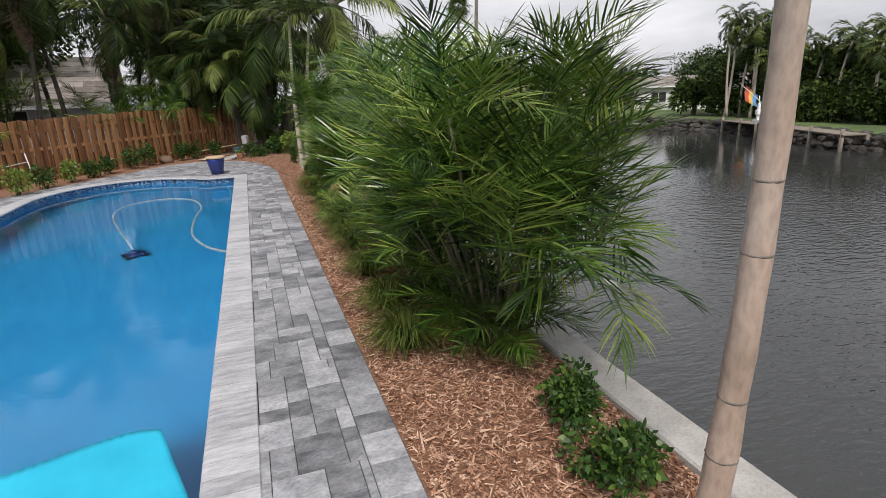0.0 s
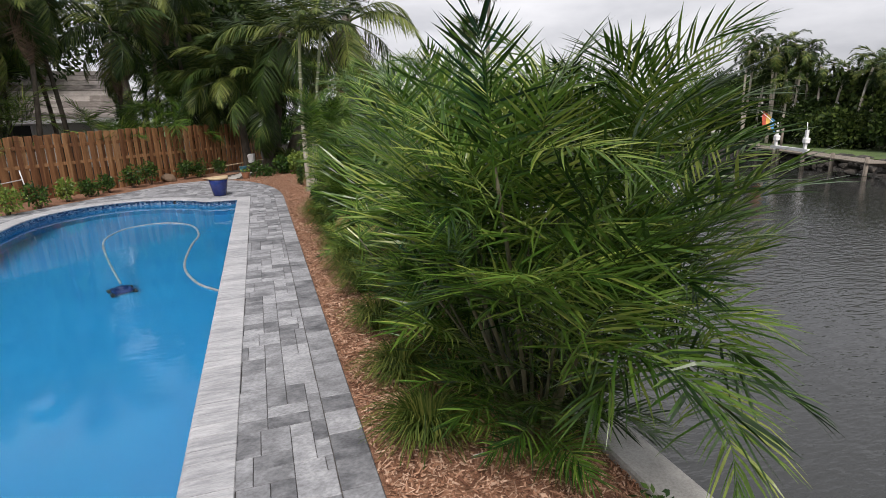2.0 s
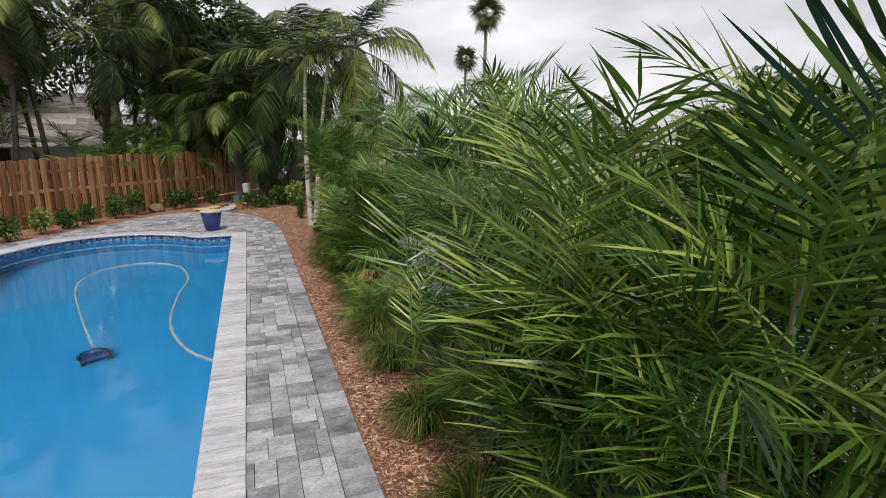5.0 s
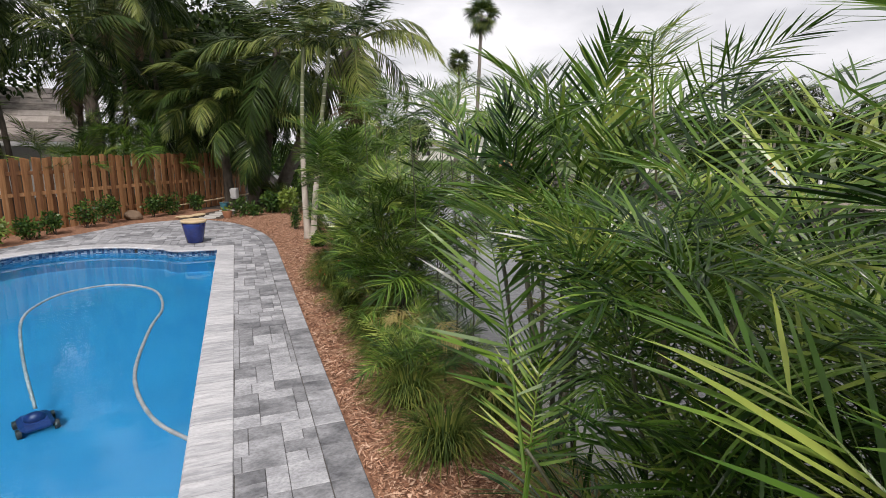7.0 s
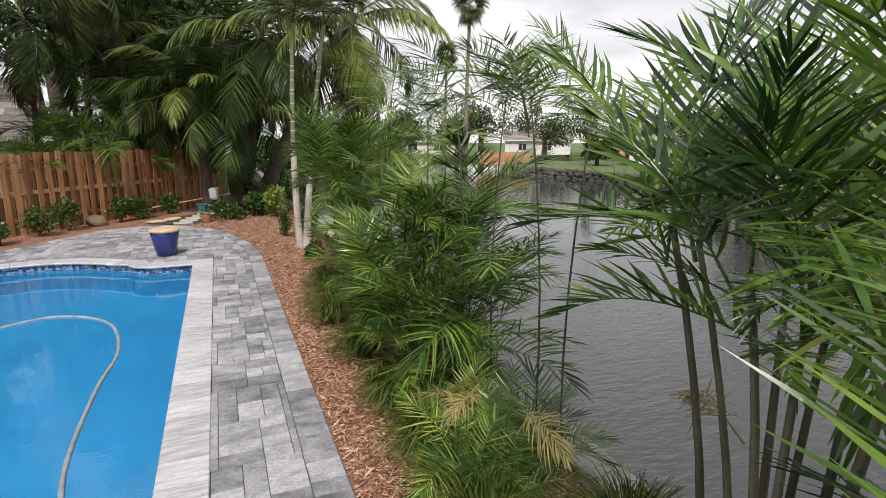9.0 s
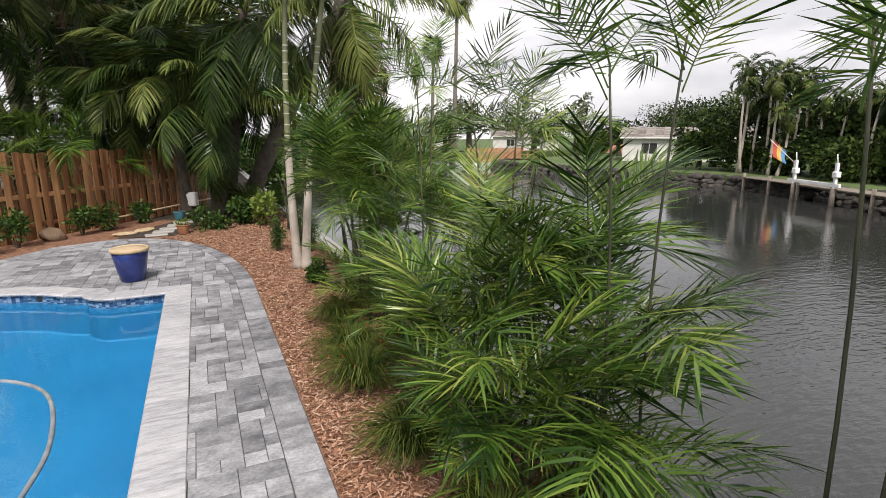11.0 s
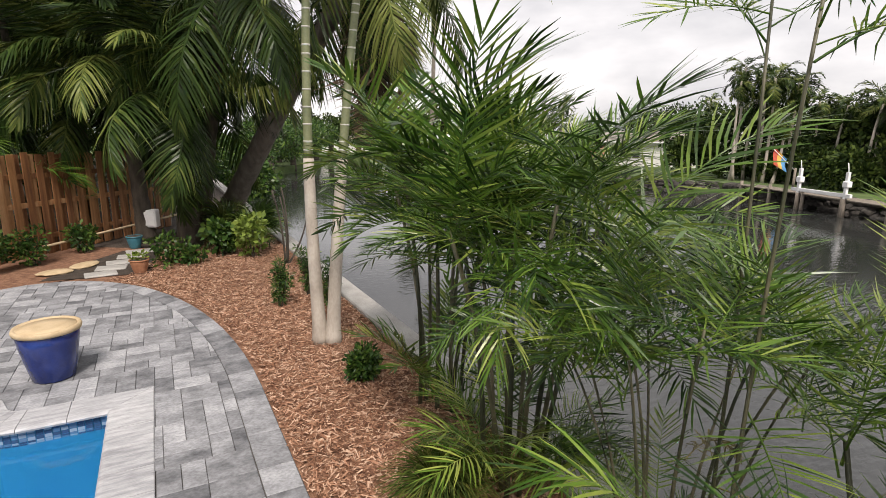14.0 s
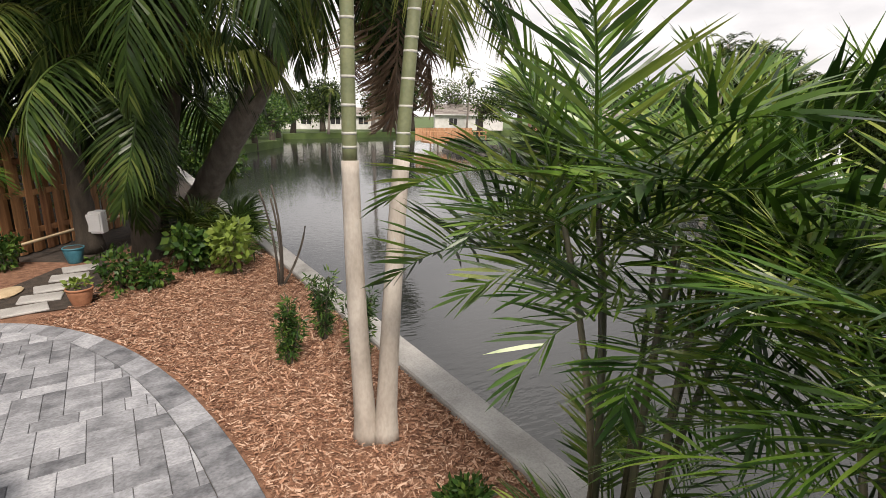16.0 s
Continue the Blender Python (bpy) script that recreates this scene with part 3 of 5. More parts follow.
def rush(x, y, radius, height, seed, strands=520, flowers=0, label="low weeping clump of fine green stems in the mulch", group="weeping plants under the palms"):
    """A mound of thin arching strands."""
    rng = np.random.default_rng(seed)
    n, k = strands, 5
    a = rng.uniform(0, 2 * np.pi, n)
    reach, top = radius * rng.uniform(0.3, 1.1, n), height * rng.uniform(0.5, 1.15, n)
    s = np.linspace(0, 1, k)
    r = 0.06 + reach[:, None] * s ** 1.2
    z = top[:, None] * (1.9 * s - 1.35 * s ** 2.2)
    a2 = a[:, None] + rng.normal(0, 0.25, n)[:, None] * s
    p = np.stack([r * np.cos(a2), r * np.sin(a2), np.maximum(z, 0.01)], -1)
    w = np.stack([-np.sin(a), np.cos(a), np.zeros(n)], -1)[:, None, :] * (0.005 * (1 - 0.6 * s))[None, :, None]
    v = np.stack([p - w, p + w], 2).reshape(-1, 3)
    base = (np.arange(n) * k * 2)[:, None, None] + (np.arange(k - 1) * 2)[None, :, None] + np.array([0, 1, 3, 2])[None, None]
    ob = thing("weeping_plant", label, "plant", Matrix.Translation((x, y, -0.02)), group)
    part("foliage", mesh_of("foliage", v.tolist(), base.reshape(-1, 4).tolist(), LEAF_RUSH), LEAF_RUSH, ob)
    for i in range(flowers):
        j = rng.integers(n)
        q = Vector(p[j, 3])
        part("flower", tube([q, q + Vector((0.006, 0, -0.012)), q + Vector((0.008, 0, -0.03))], [0.003, 0.006, 0.004], 5), RED, ob, "small red tubular flower")
    return ob


# ---- the setting: pool, patio, land, seawall, canal ----
POOL_RIGHT, COPE, EDGE, BORDER = -0.29, 0.29, 0.85, 0.24
WATER_POOL, WATER_CANAL, WALL_IN, WALL_OUT = -0.13, -2.2, 2.30, 2.60


def pool_outline():
    """Inner edge of the coping, counter-clockwise: straight side, a square corner, a small step-out, then a round far end."""
    pts = [(POOL_RIGHT, -6.0 + 0.31 * i) for i in range(71)]
    pts = [p for p in pts if p[1] < 15.7] + [(POOL_RIGHT, 15.74), (-0.60, 15.74), (-0.92, 15.74)]
    pts += [(-0.92 - 0.42 * math.sin(radians(a)), 16.16 - 0.42 * math.cos(radians(a))) for a in (20, 40, 60, 80)]
    cx, cy, rx, ry = -2.75, 14.2, 2.0, 2.45
    pts += [(cx + rx * math.cos(radians(a)), cy + ry * math.sin(radians(a))) for a in range(54, 181, 6)]
    pts += [(cx - rx, 13.6 - 0.5 * i) for i in range(40)]
    return [p for p in pts if p[1] > -6.1]


POOL = pool_outline()


def offset(loop, d):
    """The loop pushed outward by d (negative: inward)."""
    out = []
    n = len(loop)
    for i in range(n):
        p, q, r = Vector(loop[i - 1]), Vector(loop[i]), Vector(loop[(i + 1) % n])
        a, b = (q - p).normalized(), (r - q).normalized()
        na, nb = Vector((a.y, -a.x)), Vector((b.y, -b.x))
        m = (na + nb)
        m = m / max(m.length_squared / 2, 0.5)
        out.append((q.x + m.x * d, q.y + m.y * d))
    return out


def patio_point(a, inset=0.0):
    """The round corner of the patio; a in degrees from +x."""
    return (-1.4 + (EDGE + 1.4 - inset) * math.cos(radians(a)), 15.6 + (4.8 - inset) * math.sin(radians(a)))


def patio_loop(inset=0.0):
    right = [(EDGE - inset, -6.0)] + [patio_point(a, inset) for a in range(0, 96, 5)]
    return right + [(-2.5 + inset * 0.5, 20.0 - inset), (-6.6 + inset, 13.9 - inset), (-7.0 + inset, -6.0)]


land = [(-260, -260), (WALL_IN + 0.02, -260), (WALL_IN + 0.02, 60), (-30, 64), (-260, 80)]
ground_me = filled([land, offset(POOL, 0.1)], -0.06, "ground", SOIL)
solid("ground", ground_me, SOIL, "dark garden soil under the planting beds", "ground", kind="structure")
bed = [(EDGE + 0.004, -6.0)] + [patio_point(a, -0.004) for a in range(0, 91, 5)] + [(-0.6, 20.7), (0.1, 22.6), (1.0, 24.6), (WALL_IN, 25.2), (WALL_IN, -6.0)]
solid("mulch_bed", filled([bed], -0.025, "mulch_bed", MULCH), MULCH, "reddish brown shredded bark mulch bed beside the pavers", "mulch", kind="structure")
strip = [(-2.5, 20.05), (-1.2, 20.5), (-0.65, 20.75), (-0.05, 22.5), (-1.6, 23.4), (-6.7, 17.4), (-9, 13.9), (-6.65, 13.95)]
solid("soil_bed", filled([strip], -0.02, "soil_bed", MULCH), MULCH, "dry brown mulch along the foot of the fence", "mulch", kind="structure")
solid("patio_base", filled([patio_loop(0.0), offset(POOL, 0.05)], -0.012, "patio_base", SAND), SAND, "dark joint sand between grey pavers", "paving", kind="structure")

# pool shell, waterline tiles and water
bm = bmesh.new()
rims = []
for z, d, ledge in ((-0.03, 0.04, 0), (-0.05, 0.02, 0), (-1.46, 0.0, 0), (-1.5, -0.04, 0)):
    flat, shelf = offset(POOL, d), offset(POOL, d - ledge)
    ring = []
    for (x, y), (sx, sy) in zip(flat, shelf):
        u = min(max((y - 12.6) / 2.2, 0), 1)
        ring.append(bm.verts.new((x + (sx - x) * u, y + (sy - y) * u, z)))
    rims.append(ring)
n_rim = len(POOL)
for a, b in zip(rims, rims[1:]):
    for i in range(n_rim):
        bm.faces.new((a[i], a[(i + 1) % n_rim], b[(i + 1) % n_rim], b[i]))
bmesh.ops.triangle_fill(bm, use_beauty=True, edges=[e for e in bm.edges if all(v in set(rims[-1]) for v in e.verts)], normal=(0, 0, 1))
bmesh.ops.recalc_face_normals(bm, faces=bm.faces[:])
for f in bm.faces:
    f.normal_flip()
pool = thing("swimming_pool", "bright blue plastered swimming pool with a rounded far end", "pool", kind="structure")
part("pool_shell", bm, PLASTER, pool, "bright blue plaster")
surf = part("pool_water", filled([offset(POOL, 0.01)], WATER_POOL, "pool_water", POOL_WATER), POOL_WATER, pool, "clear rippled blue water")
surf.visible_shadow = False
verts, faces = [], []
rng = random.Random(5)
ring = offset(POOL, 0.012)
for i in range(n_rim):
    a, b = Vector(ring[i]), Vector(ring[(i + 1) % n_rim])
    if max(a.y, b.y) < 4:
        continue
    steps = max(1, round((b - a).length / 0.05))
    inward = Vector((-(b - a).y, (b - a).x)).normalized() * 0.004
    for k in range(steps):
        for row in range(5):
            o = 0.5 if row % 2 else 0.0
            p, q = a.lerp(b, (k + 0.06) / steps), a.lerp(b, (k + 0.94) / steps)
            z1 = -0.034 - row * 0.030
            z0 = z1 - 0.027
            s = len(verts)
            lift = inward * rng.uniform(0.8, 1.4)
            verts += [(*(p + lift), z0), (*(q + lift), z0), (*(q + lift), z1), (*(p + lift), z1)]
            faces.append((s, s + 1, s + 2, s + 3))
tagged(part("waterline_tiles", mesh_of("waterline_tiles", verts, faces, MOSAIC), MOSAIC, pool, "small blue and grey glass mosaic tiles"), kind="stuff")
# solid black block: the shade inside the skimmer mouth is its colour
part("skimmer", box_bm(-1.95, -1.68, 16.42, 16.56, -0.12, -0.03, 0.01), BLACK, pool, "black block painted as the shaded skimmer opening")

# canal, seawall and the far banks
far_bank = [(8, -60), (24, -2), (29, 8), (36, 24), (39, 38), (33, 64), (38, 69), (60, 75), (260, 78)]
solid("canal_water", filled([[(WALL_OUT - 0.1, -260), (260, -260), (260, 260), (-120, 260), (-120, 60), (WALL_OUT - 0.1, 59.5)]], WATER_CANAL, "canal_water", CANAL_WATER), CANAL_WATER, "dark rippled canal water reflecting the grey sky", "water", kind="structure")
bm = bmesh.new()
box(bm, WALL_IN, WALL_OUT, -40, 60, -0.11, 0.035, 0.015)
wall = thing("seawall", "pale weathered concrete seawall cap along the canal", "seawall", kind="structure")
part("wall_cap", bm, CONCRETE, wall)
part("wall_face", box_bm(WALL_IN + 0.05, WALL_OUT - 0.06, -40, 60, -3.4, -0.112), CONCRETE, wall)


def bank(loop, name, label, z, material):
    """Raised land behind a canal wall."""
    bm = bmesh.new()
    top = [bm.verts.new((x, y, z)) for x, y in loop]
    low = [bm.verts.new((x, y, -3.4)) for x, y in loop]
    bm.faces.new(top)
    for i in range(len(loop)):
        bm.faces.new((top[i], low[i], low[(i + 1) % len(loop)], top[(i + 1) % len(loop)]))
    bmesh.ops.recalc_face_normals(bm, faces=bm.faces[:])
    bmesh.ops.triangulate(bm, faces=[f for f in bm.faces if len(f.verts) > 4])
    return solid(name, bm, material, label, "ground", kind="structure")


bank(far_bank + [(260, -60)], "ground_far_bank", "mown green lawn on the far bank of the canal", -1.3, LAWN)
bank([(-120, 64), (4, 64), (12, 68), (18, 76), (22, 90), (34, 92), (70, 96), (260, 100), (260, 260), (-120, 260)], "ground_canal_end", "green bank at the end of the canal", -1.4, LAWN)

# stone revetment and cap of the far bank; its shade is in the stone colour
rng = random.Random(8)
stones = []
for k in range(3):
    bm = bmesh.new()
    bmesh.ops.create_icosphere(bm, subdivisions=2, radius=0.5)
    for v in bm.verts:
        v.co *= 1 + 0.22 * noise.noise(v.co * 2.3 + Vector((k * 9, 0, 0)))
        v.co.z *= 0.6
    stones.append(mesh_from("stone", bm, ROCK))
revet = thing("stone_revetment", "rubble stone wall along the far bank, coloured dark for shade", "stone wall", kind="structure")
for (ax, ay), (bx, by) in zip(far_bank[1:6], far_bank[2:7]):
    d = math.hypot(bx - ax, by - ay)
    for i in range(int(d / 0.75)):
        for row in range(3):
            u = (i + rng.uniform(0, 0.8)) * 0.75 / d
            part("stone", stones[rng.randrange(3)], ROCK, revet, at=pose(ax + (bx - ax) * u - 0.1 + 0.15 * row, ay + (by - ay) * u, -2.25 + 0.36 * row, rng.uniform(-20, 20), rng.uniform(-20, 20), rng.uniform(0, 360)) @ Matrix.Diagonal((rng.uniform(0.8, 1.3), rng.uniform(0.8, 1.2), rng.uniform(0.8, 1.2), 1)))


# ---- fence ----
FENCE_A, FENCE_B, FENCE_H = Vector((-9.6, 13.3)), Vector((0.42, 25.27)), 1.83


def fence():
    ob = thing("fence", "tall cedar board fence, weathered orange brown, behind the pool", "fence", kind="structure")
    d = FENCE_B - FENCE_A
    turn = math.degrees(math.atan2(d.y, d.x))
    rng = random.Random(3)
    boards = []
    for k in range(4):
        bm = bmesh.new()
        box(bm, -0.07, 0.07, -0.009, 0.009, 0, 1.0, 0.003)
        boards.append(mesh_from("board", bm, FENCE))
    n = int(d.length / 0.125)
    for i in range(n):
        p = FENCE_A + d * ((i + 0.5) / n)
        back = i % 2
        side = Vector((-d.y, d.x)).normalized() * (0.03 if back else -0.012)
        h = FENCE_H - 0.20 * max(0.0, 1 - i / (0.62 * n)) + rng.uniform(-0.02, 0.025) - (0.02 if back else 0)
        part("board", rng.choice(boards), FENCE, ob, at=pose(p.x + side.x, p.y + side.y, -0.04, rng.uniform(-0.4, 0.4), rng.uniform(-0.5, 0.5), turn + rng.uniform(-1.5, 1.5)) @ Matrix.Diagonal((0.93 if not back else 0.79, 1, h, 1)))
    for z in (0.3, 0.9, 1.4):
        bm = bmesh.new()
        box(bm, 0, d.length, -0.02, 0.02, z - 0.045, z + 0.045, 0.004)
        part("rail", bm, FENCE, ob, at=pose(FENCE_A.x - d.y / d.length * 0.009, FENCE_A.y + d.x / d.length * 0.009, 0, 0, 0, turn))
    for i in range(7):
        p = FENCE_A + d * (i / 6.0)
        part("post", box_bm(-0.045, 0.045, 0.045, 0.135, -0.3, 1.58, 0.006), POST, ob, at=pose(p.x, p.y, 0, 0, 0, turn))


fence()


# ---- palms along the seawall ----
areca(1.95, 3.75, 101, stems=30, height=1.8, per=8, spread=0.75, low=60, old=0, size=0.95, lean=(-0.04, 0), far=3.05, clear=1.12)
areca(1.8, 5.35, 102, stems=16, height=1.6, per=8, spread=0.6, low=18, old=1, size=0.9, clear=1.22)
areca(2.1, 6.95, 103, ARECA_WIDE, stems=8, height=1.95, per=6, spread=0.4, low=2, old=3, bare=0.1, size=0.95, clear=1.55, up=(0, 88), even=True, cane=0.018)
areca(1.75, 8.45, 104, stems=7, height=0.3, per=5, spread=0.4, size=0.58, low=18, old=3, label="low young areca palm with yellow-green fronds in mulch")
areca(1.9, 10.2, 105, stems=16, height=1.35, per=8, spread=0.5, low=24, old=1, size=0.92, clear=1.2)
areca(2.15, 11.6, 106, stems=5, height=1.2, per=4, spread=0.5, low=5, old=2, bare=0.3, size=0.8, clear=1.3)
areca(2.2, 12.5, 109, stems=11, height=1.45, per=6, spread=0.5, low=14, old=2, bare=0.2, size=0.6, clear=1.4, up=(5, 75), even=True, label="sparse areca palm with many thin canes beside the seawall")
areca(2.05, 13.5, 107, stems=10, height=1.82, per=8, spread=0.5, low=30, old=1, size=0.93, clear=1.3, up=(-5, 86), even=True, cane=0.015)
areca(2.15, 14.7, 108, ARECA_WIDE, stems=8, height=1.95, per=7, spread=0.42, low=12, old=0, size=0.9, clear=1.32, up=(-5, 86), even=True, cane=0.017)
for i, (y, h, n) in enumerate(((5.9, 2.45, 2), (8.6, 2.35, 2), (9.6, 2.5, 2), (10.8, 2.45, 3), (12.2, 2.6, 2))):
    areca(2.15, y, 120 + i, stems=n, height=h, per=5, spread=0.3, size=0.62, low=0, old=i % 2, clear=1.2, up=(5, 70), even=True, label="sparse tall areca palm with thin canes beside the seawall")

# palms whose crowns stand above the view
palm("palm_tree", "slender ringed palm with a pinkish tan trunk by the seawall", (1.88, 1.42, 0), (1.76, 1.33, 3.9), 0.058, COCO, 9, 201, TRUNK_PINK, bow=(0.10, 0, 0), size=0.5, swell=1.3, el=(20, 80), segments=9, scars=0.3)


def twin_palm():
    """Two pale trunks from one foot, green and ringed above."""
    ob = thing("twin_palm", "pale twin-trunked palm with green ringed upper stems in mulch", "palm tree", Matrix.Translation((1.66, 16.42, -0.03)))
    rng = random.Random(9)
    for foot, head, bow in (((-0.05, 0.03, 0), (0.05, 0.30, 4.3), (-0.07, 0, 0)), ((0.06, -0.04, 0), (0.62, 0.25, 4.3), (-0.05, 0, 0))):
        pts = curve_points(foot, head, bow, 50)
        low = [p for p in pts if p.z < 2.05]
        high = [p for p in pts if p.z > 1.94]
        part("trunk", tube(low, [0.074 - 0.018 * p.z / 2 + 0.03 * math.exp(-p.z * 7) for p in low], 14, 0.015, rng), TRUNK_PALE, ob, smooth=True)
        upper = part("crownshaft", tube(high, [0.056 - 0.004 * p.z for p in high], 12), TRUNK_GREEN, ob, "olive green ringed stem", smooth=True)
        for k in range(11):
            z = 2.05 + 0.15 * k + rng.uniform(-0.03, 0.03)
            i = min(range(len(pts) - 1), key=lambda j: abs(pts[j].z - z))
            part("leaf_scar", tube([pts[i] - Vector((0, 0, 0.009)), pts[i] + Vector((0, 0, 0.009))], [0.0570 - 0.004 * z] * 2, 12), RING, upper, "pale leaf scar ring", smooth=True)
        for k in range(8):
            az = k * 2.4 + foot[0] * 20
            part("frond", COCO[k % 5], LEAF_COCO, ob, at=aim(pts[-1], az, radians(75 - 7 * k), 0, 0.5))


twin_palm()

# ---- far corner: coconut palms, shrubs, pots, stepping stones ----
palm("coconut_palm", "leaning grey coconut palm with dry hanging fronds over the canal", (1.4, 24.2, 0), (3.6, 19.8, 5.2), 0.21, COCO, 18, 301, TRUNK_GREY, bow=(-0.12, -0.1, 0.0), size=0.95, el=(-40, 70),
     dead=[(0.62 * k, (-78, -55, -68, -84, -60)[k % 5], COCO_DEAD[k % 2] if k % 3 else COCO[k % 5]) for k in range(11)])
palm("coconut_palm", "young coconut palm with long drooping green fronds beside the fence", (0.65, 22.4, 0), (0.75, 22.1, 3.1), 0.19, COCO, 17, 302, TRUNK_DARK, size=0.9, el=(-20, 82), swell=1.3, dead=[(4.4, -45, COCO[1]), (5.1, -55, COCO[2])])
palm("coconut_palm", "tall coconut palm with dense drooping fronds beyond the fence", (0.7, 24.2, 0), (0.9, 23.9, 4.3), 0.15, COCO, 22, 303, TRUNK_DARK, size=1.0, el=(-35, 75))
palm("coconut_palm", "coconut palm with arching dark green fronds at the fence corner", (0.9, 23.3, 0), (1.5, 21.3, 4.9), 0.14, COCO, 24, 305, TRUNK_DARK, size=1.0, el=(-50, 78))
palm("coconut_palm", "low coconut palm with drooping fronds at the fence corner", (-0.1, 23.4, 0), (-0.25, 23.2, 3.7), 0.14, COCO, 18, 306, TRUNK_DARK, size=0.95, el=(-15, 75))
palm("coconut_palm", "coconut palm with arching fronds behind the fence", (-1.2, 24.9, 0), (-1.1, 24.4, 3.4), 0.14, COCO, 26, 304, TRUNK_DARK, size=0.95, el=(-30, 78))
for i, (x, y, h, lean) in enumerate(((-4.6, 23.6, 5.2, 0.5), (-5.6, 22.0, 5.8, -0.4), (-7.4, 21.2, 5.0, 0.3), (-6.6, 24.5, 6.6, -0.6), (-9.5, 20.5, 5.6, 0.4), (-3.2, 27.5, 5.4, 0.2), (-8.4, 17.9, 4.4, 0.2), (-12.0, 18.5, 5.2, 0.0), (-0.6, 29.0, 5.6, 0.4), (-3.4, 24.0, 6.8, 0.5), (-2.2, 25.6, 7.4, -0.4), (-7.9, 23.4, 7.2, 0.5), (-6.2, 20.6, 6.4, 0.6), (-9.2, 23.0, 7.4, -0.3), (-4.2, 26.8, 7.8, 0.4), (-10.8, 20.4, 7.0, 0.5))):
    palm("palm_tree", "slender dark-trunked palm with drooping fronds behind the fence", (x, y, 0), (x + lean, y - 0.4, h), 0.075, COCO, 16, 320 + i, TRUNK_DARK, bow=(0.15, 0, 0), size=0.8, el=(-55, 75), group="palms behind the fence",
         dead=[(1.5 + i, -75, COCO_DEAD[i % 2]), (4.0 + i, -70, COCO_DEAD[0])])
for i, (x, y, h, s) in enumerate(((-3.0, 23.2, 2.0, 1.6), (-3.9, 21.9, 1.7, 1.2), (-7.3, 18.2, 1.9, 1.4), (-8.3, 16.7, 2.1, 1.5), (-1.6, 25.0, 1.9, 1.4), (-8.0, 22.4, 3.2, 1.7), (-3.0, 24.8, 3.4, 1.7), (-8.6, 19.6, 3.0, 1.7), (-2.4, 26.6, 3.0, 1.6), (-10.2, 16.6, 2.8, 1.6), (-0.3, 25.6, 3.0, 1.6), (-7.4, 20.6, 3.4, 1.7))):
    areca(x, y, 400 + i, stems=7, height=h, per=5, spread=0.8, size=s, low=3, old=1 if i % 3 == 0 else 0, clear=-99, z=-0.06, label="tall areca palm clump growing behind the board fence", group="palms behind the fence")
for i, (x, y, h, r) in enumerate(((-13.0, 26.5, 8.5, 3.2), (-2.0, 29.5, 9.0, 3.4), (-7.0, 38.5, 11.5, 4.2), (-12.5, 39.5, 11.0, 4.0), (-2.5, 36.0, 9.5, 3.6), (-12.2, 22.5, 8.0, 3.0), (-0.8, 32.5, 7.5, 3.0), (-15.5, 19.0, 8.0, 3.2), (-10.5, 30.5, 10.0, 3.8))):
    broad_tree(x, y, -0.06, h, r, 500 + i, leaf=0.27, leaves=7000, label="dense dark broad-leaved tree behind the fence", group="trees behind the fence")
for i, (x, y, h) in enumerate(((-0.2, 33.5, 7.2), (2.0 - 3.2, 36, 8.0))):
    palm("palm_tree", "tall palm far behind the fence against the sky", (x, y, 0), (x + 0.4, y, h), 0.11, COCO, 14, 540 + i, TRUNK_GREY, size=0.8, el=(-50, 70), group="palms behind the fence")
fanpalm = palm("fan_palm", "very tall fan palm with a round crown against the sky", (16.0, 36.0, -0.5), (16.3, 36.0, 10.9), 0.16, FAN, 26, 560, TRUNK_GREY, size=1.25, el=(-60, 85))
fanpalm.matrix_basis = Matrix.Translation((31.5, 72.5, -0.5)) @ Matrix.Diagonal((1.7, 1.7, 1.7, 1))

palm("fan_palm", "distant fan palm with a round crown above the trees", (34.6, 87.0, -1.4), (35.0, 87.0, 15.0), 0.26, FAN, 24, 561, TRUNK_GREY, size=1.9, el=(-60, 85))

shrub(1.62, 20.9, 0.38, 0.75, 601, LEAF_LIME, leaves=420, leaf=0.13, label="bright lime green leafy shrub beside the seawall")
shrub(1.15, 21.3, 0.4, 0.6, 602, LEAF_SHRUB, leaves=420, leaf=0.14, label="low green leafy shrub at the foot of the palms")
shrub(0.25, 20.95, 0.38, 0.45, 603, LEAF_SHRUB, leaves=520, leaf=0.08, label="low dark green groundcover by the stepping stones", name="groundcover_plant")
shrub(0.62, 20.75, 0.22, 0.3, 604, LEAF_SHRUB, leaves=260, leaf=0.09, label="small leafy groundcover in mulch", name="groundcover_plant")
for i, (x, y) in enumerate(((1.85, 21.9), (1.35, 22.4))):
    ob = thing("spiky_plant", "spiky strap-leaved plant in mulch under the palms", "plant", Matrix.Translation((x, y, -0.02)))
    rng = random.Random(610 + i)
    for k in range(22):
        part("leaf", FAN[k % 2] if k % 4 == 0 else ARECA[k % 8], LEAF, ob, at=aim((0, 0, 0.25), rng.uniform(0, 6.28), radians(rng.uniform(10, 80)), rng.uniform(-0.4, 0.4), 0.6))
stumps = thing("bare_branches", "bare dark leaning branches of a pruned shrub by the seawall", "shrub", Matrix.Translation((2.0, 20.1, -0.02)))
for k, (dx, dy, h) in enumerate(((-0.1, 0.3, 1.25), (0.0, 0.15, 1.15), (0.06, 0.3, 1.3), (0.42, 0.1, 0.75))):
    part("branch", tube(curve_points((0.02 * k, 0, 0), (dx, dy, h), (0.05, 0, 0), 6), [0.018, 0.017, 0.016, 0.015, 0.014, 0.013, 0.012], 7), TRUNK_DARK, stumps, smooth=True)
